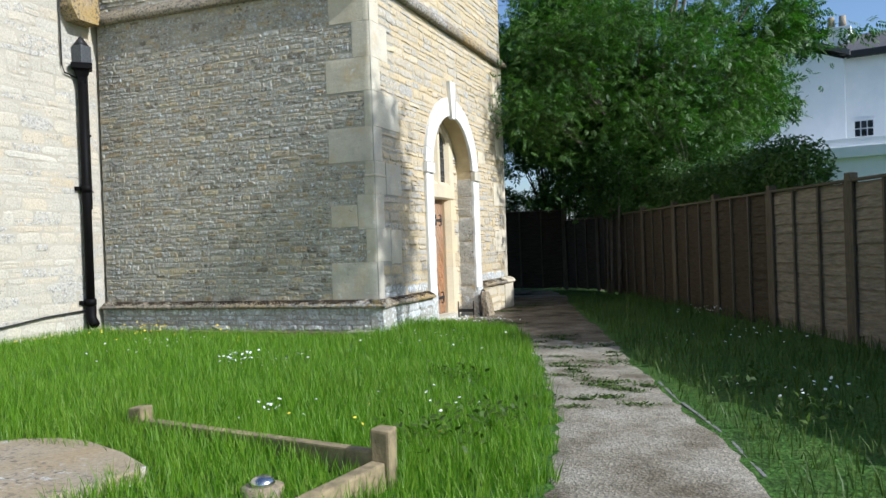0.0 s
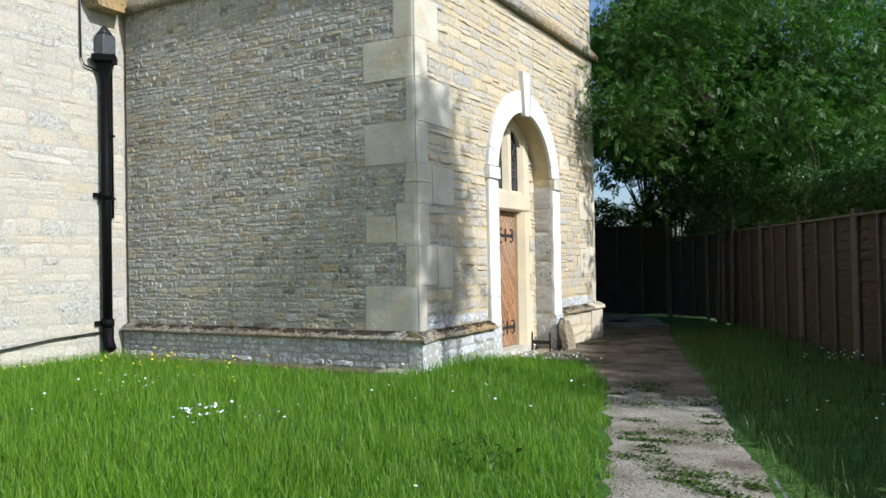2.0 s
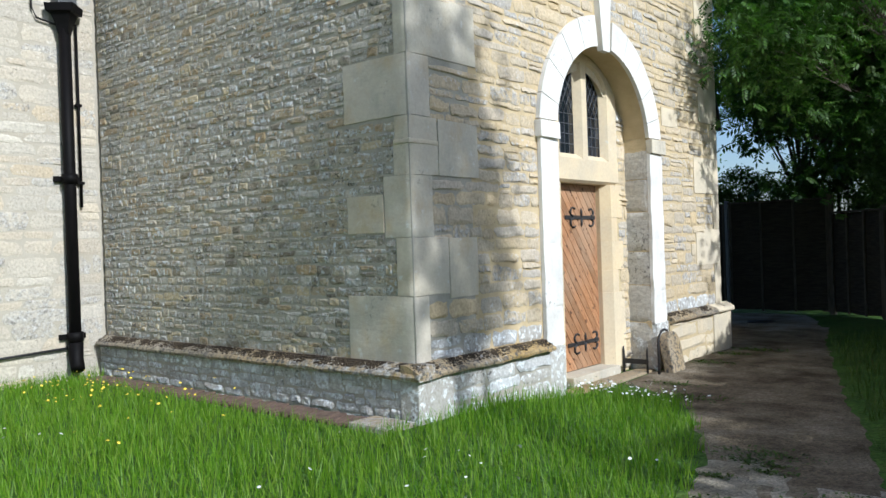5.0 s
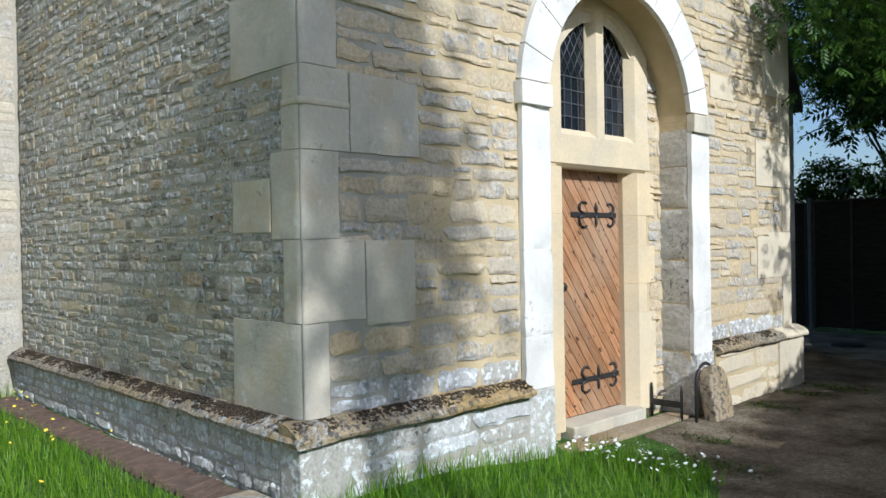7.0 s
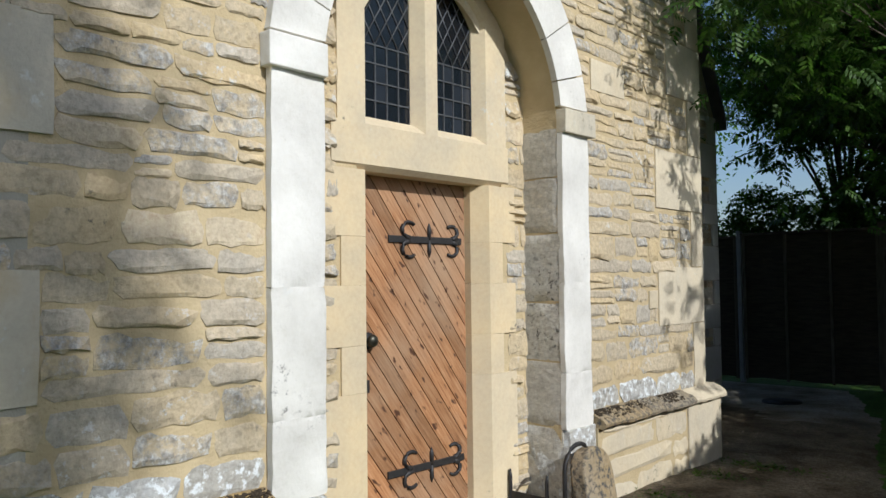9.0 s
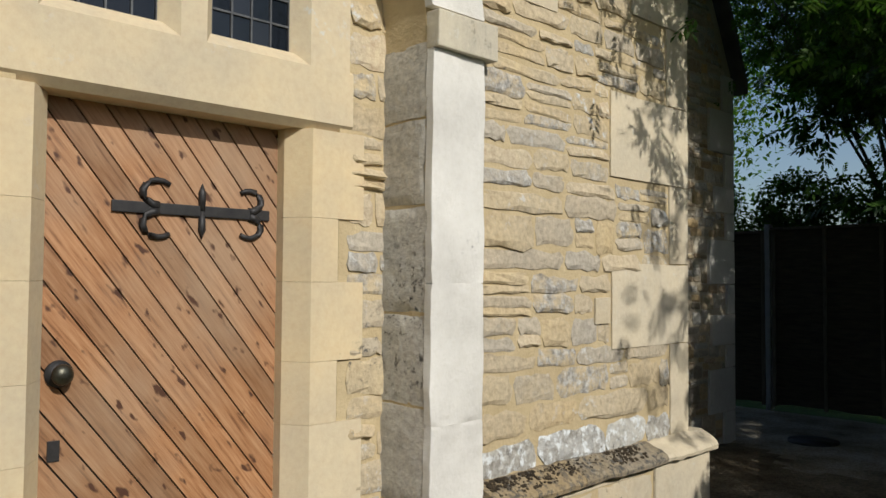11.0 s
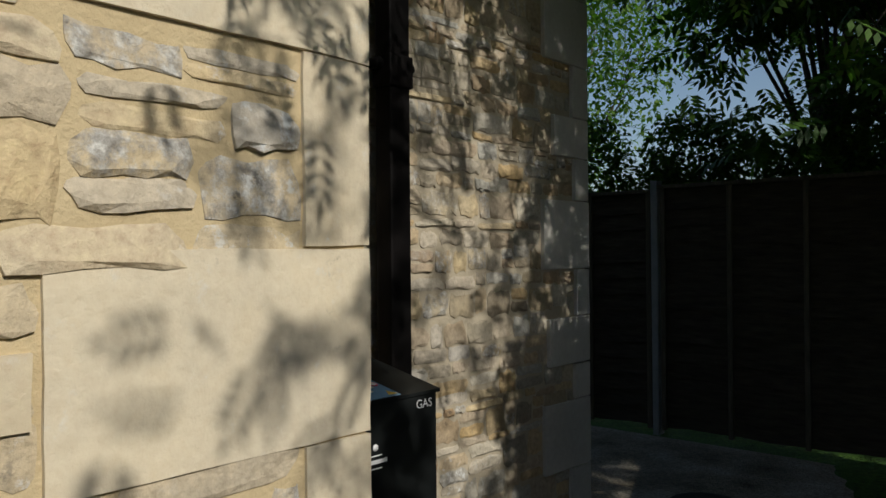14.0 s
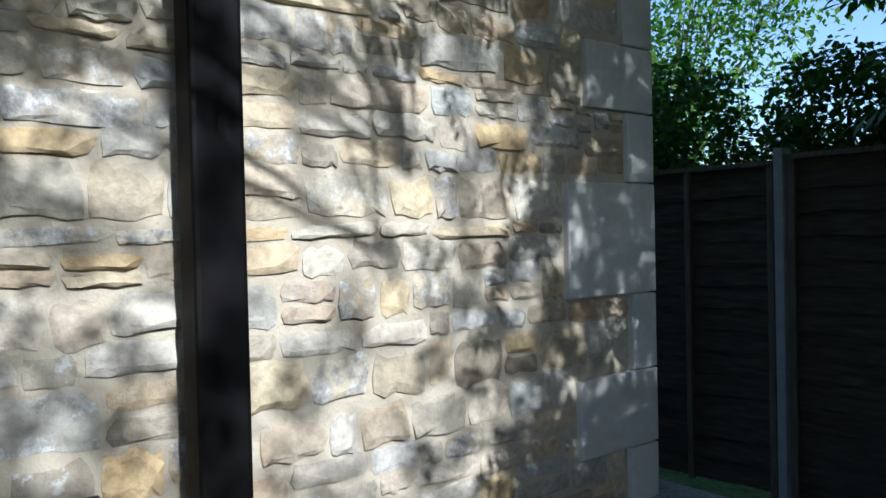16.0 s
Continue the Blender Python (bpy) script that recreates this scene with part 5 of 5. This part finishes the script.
def drain():
    owner = thing("drain", (-2.4, -0.35, -0.03), "row of brown bricks set on edge along the tower's foot", "brick drain", kind="structure")
    rng = random.Random(4)
    me = None
    x = -4.4
    while x < -0.35:
        o = boxed("brick", (-0.035, -0.13, -0.06), (0.035, 0.13, 0.045), M_BRICK, owner, "", 0.006, 0.003) if me is None else link("brick", me, owner)
        me = o.data
        o.matrix_local = Matrix.Translation((x + 2.4, rng.uniform(-0.006, 0.006) + 0.03, rng.uniform(-0.006, 0.006))) @ Matrix.Rotation(radians(28 + rng.uniform(-3, 3)), 4, "Z") @ Matrix.Rotation(rng.uniform(-0.04, 0.04), 4, "Y")
        x += 0.088
    o = boxed("drain_cover", (-0.34, -0.48, -0.1), (0.06, -0.17, 0.03), M_SLAB, None, "", 0.02, 0.01)
    tagged(o, "flat grey stone at the tower's corner", "stone slab")


drain()


def grave():
    owner = thing("grave_kerb", (1.8, -5.8, -0.05), "low weathered grave kerb of tan stone posts and rails", "grave kerb")
    o = owner.location
    g = -0.06

    def p(x, y):
        return x - o.x, y - o.y

    a, b = p(2.80, -5.90), p(0.87, -5.52)
    for (x, y), h in ((a, 0.23), (b, 0.19)):
        boxed("kerb_post", (x - 0.055, y - 0.055, -0.12), (x + 0.055, y + 0.055, h), M_TIMBER, owner, "square tan stone post", 0.014, 0.006)
    bm = bmesh.new()
    dx, dy = b[0] - a[0], b[1] - a[1]
    d = math.hypot(dx, dy)
    block(bm, (0.05, -0.04, -0.1), (d - 0.05, 0.04, 0.11), 0.012, 0.006)
    r = part("kerb_rail", bm, M_TIMBER, owner)
    r.matrix_local = Matrix.Translation((*a, 0)) @ Matrix.Rotation(math.atan2(dy, dx), 4, "Z")
    bm = bmesh.new()
    block(bm, (0.05, -0.04, -0.1), (1.8, 0.04, 0.075), 0.014, 0.008)
    r = part("kerb_rail", bm, M_TIMBER, owner)
    r.matrix_local = Matrix.Translation((*a, 0)) @ Matrix.Rotation(radians(-97), 4, "Z")
    rng = random.Random(2)
    out = [(0.3, -6.3), (0.5, -6.12), (0.72, -6.04), (0.98, -6.06), (1.38, -6.22), (1.74, -6.43), (1.62, -7.0), (1.25, -8.0), (0.0, -8.0), (-0.05, -6.8)]
    slab = prism("grave_slab", [(x, y) for x, y in out], "z", -0.12, 0.055, M_SLAB)
    bv = slab.modifiers.new("worn", "BEVEL")
    bv.width, bv.segments = 0.014, 2
    tagged(slab, "lichened sandstone ledger slab lying in the grass", "grave slab")
    vase = thing("grave_vase", (2.46, -6.50, -0.06), "dented steel grave vase with a domed cap in the grass", "vase")
    tubed("rim", [(0, 0, 0), (0, 0, 0.09), (0, 0, 0.095)], [0.095, 0.10, 0.085], M_SLAB, vase, "stone vase block", 20)
    bm = bmesh.new()
    bmesh.ops.create_uvsphere(bm, u_segments=18, v_segments=8, radius=0.06)
    bmesh.ops.scale(bm, vec=(1, 1, 0.6), verts=bm.verts)
    bmesh.ops.translate(bm, vec=(0, 0, 0.105), verts=bm.verts)
    part("cap", bm, M_STEEL, vase, "shiny perforated steel cap", True)


grave()


def scraper():
    s = thing("boot_scraper", (-0.11, 3.66, -0.175), "black wrought iron boot scraper beside the door", "boot scraper")
    for x in (-0.14, 0.14):
        tubed("upright", [(x, 0, -0.1), (x, 0, 0.23), (x * 1.02, 0, 0.275)], [0.013, 0.012, 0.007], M_IRON, s, sides=8)
    boxed("blade", (-0.14, -0.006, 0.085), (0.14, 0.006, 0.14), M_IRON, s, "", 0.002)


scraper()


def headstone():
    h = thing("headstone", (0.24, 3.92, -0.22), "small mossy round-topped stone leaning on the plinth", "headstone")
    w = 0.16
    out = [(-w, 0), (w, 0), (w * 1.02, 0.3)] + [(w * math.cos(math.pi * i / 10), 0.32 + 0.16 * math.sin(math.pi * i / 10)) for i in range(11)] + [(-w * 1.02, 0.3)]
    b = prism("stone", out, "x", -0.05, 0.06, M_LEDGE, h)
    bv = b.modifiers.new("worn", "BEVEL")
    bv.width, bv.segments = 0.015, 2
    b.matrix_local = Matrix.Rotation(radians(-10), 4, "Y")
    # black hoop that draws the dark outline behind the stone
    iron = thing("black_hoop", (0.17, 3.80, -0.22), "thin black hoop round the back of the small headstone", "iron hoop")
    tubed("hoop", [(0, -0.15, 0), (0, -0.15, 0.36)] + [(0, -0.15 * math.cos(math.pi * i / 9) + 0.0, 0.36 + 0.15 * math.sin(math.pi * i / 9)) for i in range(1, 10)] + [(0, 0.15, 0.2)], 0.014, M_IRON, iron, sides=7)


headstone()


def nave_pipe():
    p = thing("downpipe", (-4.61, -0.44, 0.05), "black cast iron downpipe with hopper head on the nave wall", "downpipe")
    tubed("pipe", [(0, 0, 0.28), (0, 0, 3.80)], 0.062, M_PIPE, p, sides=14)
    tubed("shoe", [(0, 0, 0.34), (0.0, 0, 0.16), (0.10, -0.03, 0.06)], [0.078, 0.074, 0.07], M_PIPE, p, sides=14)
    for z in (2.10, 0.40):
        tubed("collar", [(0, 0, z - 0.05), (0, 0, z + 0.05)], 0.082, M_PIPE, p, sides=14)
        boxed("ear", (-0.09, -0.14, z - 0.03), (-0.05, 0.14, z + 0.03), M_PIPE, p, "", 0.006)
    bm = bmesh.new()
    tube(bm, [(0, 0, 3.66), (0, 0, 3.76), (0, 0, 3.87), (0, 0, 3.88), (0, 0, 3.96)], [0.075, 0.10, 0.15, 0.20, 0.21], 4)
    bmesh.ops.rotate(bm, verts=bm.verts, cent=(0, 0, 0), matrix=Matrix.Rotation(radians(45), 3, "Z"))
    part("hopper", bm, M_PIPE, p, "moulded black hopper head")
    s = thing("water_spout", (-4.61, -0.44, 4.0), "lead outlet tray under a carved stone corbel", "water spout")
    boxed("lead_outlet", (-0.08, -0.10, 0.0), (0.10, 0.10, 0.28), M_LEAD, s, "", 0.01)
    tubed("pointed_cover", [(0, 0, 0.28), (0, 0, 0.42)], [0.12, 0.02], M_IRON, s, sides=4)
    prism("corbel", [(-0.18, 0.62), (0.20, 0.62), (0.24, 0.80), (0.16, 1.3), (-0.3, 1.4), (-0.3, 0.8)], "x", -0.1, 0.16, M_LEDGE, s, "weathered stone corbel")
    k = thing("conduit", (-4.67, -0.29, 1.85), "thin black conduit beside the cast iron downpipe", "conduit")
    tubed("tube", [(0, 0, 0), (0, 0, 2.0)], 0.016, M_PIPE, k, sides=8)
    for z in (0.25, 1.1):
        boxed("clip", (-0.03, -0.035, z), (0.018, 0.035, z + 0.03), M_PIPE, k, "", 0.004)
    c = thing("cable", (-4.685, -0.70, 0.45), "thin dark cable clipped along the wall", "cable")
    tubed("wire", [(0.01, 0.27, 3.35), (0.01, 0.0, 3.40), (0.01, -0.05, 3.5), (0.01, -0.06, 4.9)], 0.012, M_IRON, c, sides=6)
    tubed("wire", [(0.02, 0.2, -0.12), (0.02, -0.5, -0.15), (0.02, -1.2, -0.22), (0.02, -2.2, -0.30)], 0.013, M_IRON, c, sides=6)
    tubed("wire", [(0.02, 0.2, -0.12), (0.04, 0.24, -0.45)], 0.011, M_IRON, c, sides=6)


nave_pipe()


def vestry_pipe():
    p = thing("downpipe", (-1.02, 7.068, -0.2), "glossy black square downpipe on the vestry wall", "downpipe")
    boxed("pipe", (-0.05, -0.062, 0.0), (0.045, 0.062, 4.6), M_PIPE, p, "", 0.012)
    for z in (2.36, 0.5):
        boxed("collar", (-0.055, -0.072, z - 0.07), (0.056, 0.072, z + 0.07), M_PIPE, p, "", 0.008)
        for y in (-0.095, 0.095):
            tubed("lug", [(-0.1, y, z + 0.03), (0.02, y, z + 0.03)], 0.024, M_PIPE, p, sides=10)


vestry_pipe()


def text(name, words, size, mat, owner, m):
    cu = bpy.data.curves.new(name, "FONT")
    cu.body, cu.size, cu.extrude, cu.align_x, cu.align_y = words, size, 0.0008, "CENTER", "CENTER"
    cu.materials.append(mat)
    ob = link(name, cu, owner)
    ob.matrix_local = m
    return ob


def gas_box():
    b = thing("gas_meter_box", (-0.82, 6.36, -0.21), "black plastic gas meter box with a warning sign on its lid", "meter box")
    boxed("body", (-0.27, -0.36, 0.0), (0.275, 0.455, 1.075), M_PLASTIC, b, "", 0.012)
    prism("lid", [(-0.28, 1.07), (0.282, 1.07), (0.282, 1.082), (-0.10, 1.168), (-0.28, 1.168)], "y", -0.37, 0.465, M_PLASTIC, b, "black sloping lid")
    tilt = Matrix.Translation((0.175, 0.115, 1.1075)) @ Matrix.Rotation(math.atan2(0.086, 0.382), 4, "Y") @ Matrix.Rotation(radians(90), 4, "Z")
    bm = bmesh.new()
    block(bm, (-0.148, -0.105, 0.0), (0.148, 0.105, 0.003))
    s = part("sign", bm, M_SIGN, b, "pale blue no smoking notice")
    s.matrix_local = tilt
    text("words", "NO SMOKING", 0.036, M_RED, s, Matrix.Translation((0.01, 0.058, 0.004)))
    for i, w in enumerate((0.17, 0.20, 0.13)):
        boxed("print_line", (-w / 2, 0.016 - i * 0.034, 0.003), (w / 2, 0.026 - i * 0.034, 0.0042), M_RED if i < 1 else M_PRINT, s)
    for x, y in ((-0.122, 0.078), (0.118, -0.078)):
        prism("warning_triangle", [(x - 0.02, y - 0.016), (x + 0.02, y - 0.016), (x, y + 0.02)], "z", 0.003, 0.0045, M_YELL, s)
    for x, y in ((-0.112, -0.008), (0.118, 0.012)):
        tubed("round_symbol", [(x, y, 0.003), (x, y, 0.0045)], 0.02, M_RED, s, sides=20)
        tubed("round_symbol", [(x, y, 0.0045), (x, y, 0.0055)], 0.0145, M_PRINT, s, sides=20)
    face = Matrix.Translation((0.276, 0.385, 1.035)) @ Matrix.Rotation(radians(90), 4, "Z") @ Matrix.Rotation(radians(90), 4, "X")
    text("words", "GAS", 0.045, M_PRINT, b, face)
    bm = bmesh.new()
    block(bm, (-0.055, -0.006, 0), (0.055, 0.008, 0.001))
    block(bm, (-0.03, 0.02, 0), (0.03, 0.024, 0.001))
    block(bm, (-0.03, -0.024, 0), (0.03, -0.02, 0.001))
    lg = part("badge", bm, M_PRINT, b, "small white printed badge")
    lg.matrix_local = Matrix.Translation((0.276, 0.14, 0.87)) @ Matrix.Rotation(radians(90), 4, "Z") @ Matrix.Rotation(radians(90), 4, "X")
    tubed("badge_mark", [(0.275, 0.14, 0.92), (0.278, 0.14, 0.92)], 0.012, M_PRINT, b, sides=14)
    tagged(tubed("manhole_cover", [(-0.6, 9.3, -0.2), (-0.6, 9.3, -0.165)], 0.22, M_IRON, None, "", 24), "round dark iron drain cover in the gravel", "drain cover")


gas_box()


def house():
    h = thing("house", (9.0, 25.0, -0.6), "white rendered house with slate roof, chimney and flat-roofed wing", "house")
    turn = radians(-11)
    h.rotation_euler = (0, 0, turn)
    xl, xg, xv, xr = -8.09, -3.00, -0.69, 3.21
    prism("wall", [(xl, 0), (xv, 0), (xv, 8.42), (xg - 0.1, 9.38), (xl, 7.92)], "y", 0.0, 8.0, M_HOUSE, h, "white rendered gable wall")
    boxed("wall", (xv, 0.3, 0), (xr, 8, 8.51), M_HOUSE, h, "white rendered wall")
    prism("roof", [(xg - 0.1, 9.60), (xv + 0.25, 8.51), (xv + 0.25, 8.69), (xg - 0.1, 9.79)], "y", -0.35, 8.0, M_ROOF, h, "dark verge board and slates")
    prism("roof", [(xg - 0.1, 9.60), (xl - 0.2, 8.01), (xl - 0.2, 8.19), (xg - 0.1, 9.79)], "y", -0.35, 8.0, M_ROOF, h, "dark slate roof")
    prism("roof", [(0.0, 8.60), (4.2, 10.20), (8.3, 8.60)], "x", xv - 0.4, xr, M_ROOF, h, "dark grey slate roof slope")
    boxed("gutter", (xv + 0.1, -0.05, 8.42), (xr, 0.12, 8.69), M_IRON, h, "black eaves gutter", 0.02)
    ch = boxed("chimney", (-1.74, 2.4, 8.37), (-0.67, 3.4, 10.24), M_HOUSE, h, "white chimney stack", 0.02)
    boxed("chimney_cap", (-1.82, 2.32, 9.97), (-0.59, 3.48, 10.24), M_HOUSE, ch, "", 0.02)
    for x in (-1.37, -0.93):
        tubed("chimney_pot", [(x, 2.9, 10.24), (x, 2.9, 10.79)], [0.17, 0.13], M_SLAB, ch, "", 12)
    win = boxed("window", (-0.45, 0.2, 4.64), (0.30, 0.36, 6.03), M_HOUSE, h, "sash window with white glazing bars", 0.01)
    w0, w1, z0, z1 = -0.41, 0.26, 4.71, 5.96
    for i in range(3):
        for j in range(4):
            boxed("pane", (w0 + (w1 - w0) * i / 3 + 0.02, 0.17, z0 + (z1 - z0) * j / 4 + 0.02), (w0 + (w1 - w0) * (i + 1) / 3 - 0.02, 0.19, z0 + (z1 - z0) * (j + 1) / 4 - 0.02), M_GLASS, win)
    e0 = boxed("wing", (-3.65, -3.0, 0), (xr, 0.0, 4.28), M_HOUSE, h, "white flat-roofed wing")
    boxed("cornice", (-3.83, -3.2, 4.28), (xr, 0.0, 4.69), M_HOUSE, e0, "moulded white cornice", 0.03)
    boxed("parapet", (-3.61, -2.9, 4.69), (xr, 0.0, 5.01), M_HOUSE, e0, "", 0.02)
    tubed("rainwater_pipe", [(-1.17, -3.1, 0), (-1.17, -3.1, 3.64)], 0.06, M_IRON, e0, "black rainwater pipe", 8)
    boxed("hopper", (-1.35, -3.25, 3.55), (-0.99, -3.02, 3.98), M_IRON, e0, "black hopper head", 0.02)


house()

# ---- masonry pieces, last ----
rubble(WALL_B, Matrix.Translation((BX - 0.012, 0, 0)) @ FACE_X, M_PLINTH, AY, YEND - 0.01, 0.41, 0.58, [0.17], (0.25, 0.5), 0.016, taken_b, lambda u, v: True)
rubble(WALL_B, Matrix.Translation((BX - 0.012, 0, 0)) @ FACE_X, M_WARM, AY, YEND - 0.01, 0.58, 4.66, [0.075, 0.095, 0.115, 0.14], (0.15, 0.46), 0.013, taken_b, lambda u, v: 0.7 < v < 2.4 and u > 4.1, gap=0.007)
rubble(WALL_A, Matrix.Translation((0, AY + 0.012, 0)) @ FACE_Y, M_GREY, XWEST, 0.0, 0.41, 4.66, [0.045, 0.055, 0.07, 0.085], (0.07, 0.22), 0.011, taken_a, lambda u, v: u > -2.0 and v < 2.2, lib=1, shift=0.013)
rubble(WALL_B, Matrix.Translation((BX - 0.012, 0, 0)) @ FACE_X, M_WARM, AY, YEND - 0.01, 4.84, 6.2, [0.08, 0.10, 0.12], (0.2, 0.46), 0.016, taken_b, lambda u, v: False)
rubble(WALL_A, Matrix.Translation((0, AY + 0.012, 0)) @ FACE_Y, M_GREY, XWEST, 0.0, 4.84, 6.2, [0.07, 0.09], (0.12, 0.34), 0.018, taken_a, lambda u, v: False)
rubble(WALL_A, Matrix.Translation((0, AY - PL + 0.012, 0)) @ FACE_Y, M_PLINTH, XWEST, -0.1, -0.2, LEDGE_LO, [0.07, 0.09, 0.12], (0.10, 0.36), 0.018, lambda a, b: [], lambda u, v: True, lib=1, shift=0.012)
rubble(WALL_B, Matrix.Translation((BX + PL - 0.012, 0, 0)) @ FACE_X, M_PLINTH, 0.24, ARCH_Y - R_OUT, -0.25, LEDGE_LO, [0.12, 0.16], (0.2, 0.5), 0.014, lambda a, b: [], lambda u, v: True)
rubble(WALL_B, Matrix.Translation((BX + PL - 0.012, 0, 0)) @ FACE_X, M_QUOIN_W, ARCH_Y + R_OUT + 0.03, YEND - 0.5, -0.25, LEDGE_LO, [0.16, 0.2], (0.4, 0.7), 0.012, lambda a, b: [], lambda u, v: True)
rubble(nave, Matrix.Translation((NX - 0.012, 0, 0)) @ FACE_X, M_NAVE, -3.2, AY, -0.2, 5.6, [0.09, 0.14, 0.19], (0.18, 0.6), 0.008, lambda a, b: [], lambda u, v: True, 600, lib=1)


def taken_v(lo, hi):
    mid = (lo + hi) / 2
    out = [(VY - w, VY + 0.1) for z0, z1, w in VQ if z0 < mid < z1]
    if mid > 3.2:
        out.append((VY - (mid - 3.2) / 2 - 0.1, VY + 0.1))
    return out


rubble(vestry, Matrix.Translation((VX - 0.012, 0, 0)) @ FACE_X, M_NEWST, YEND, VY, -0.2, 4.2, [0.05, 0.07, 0.09, 0.12, 0.15], (0.08, 0.25), 0.012, taken_v, lambda u, v: True, 700, gap=0.008, lib=0, shift=0.012)
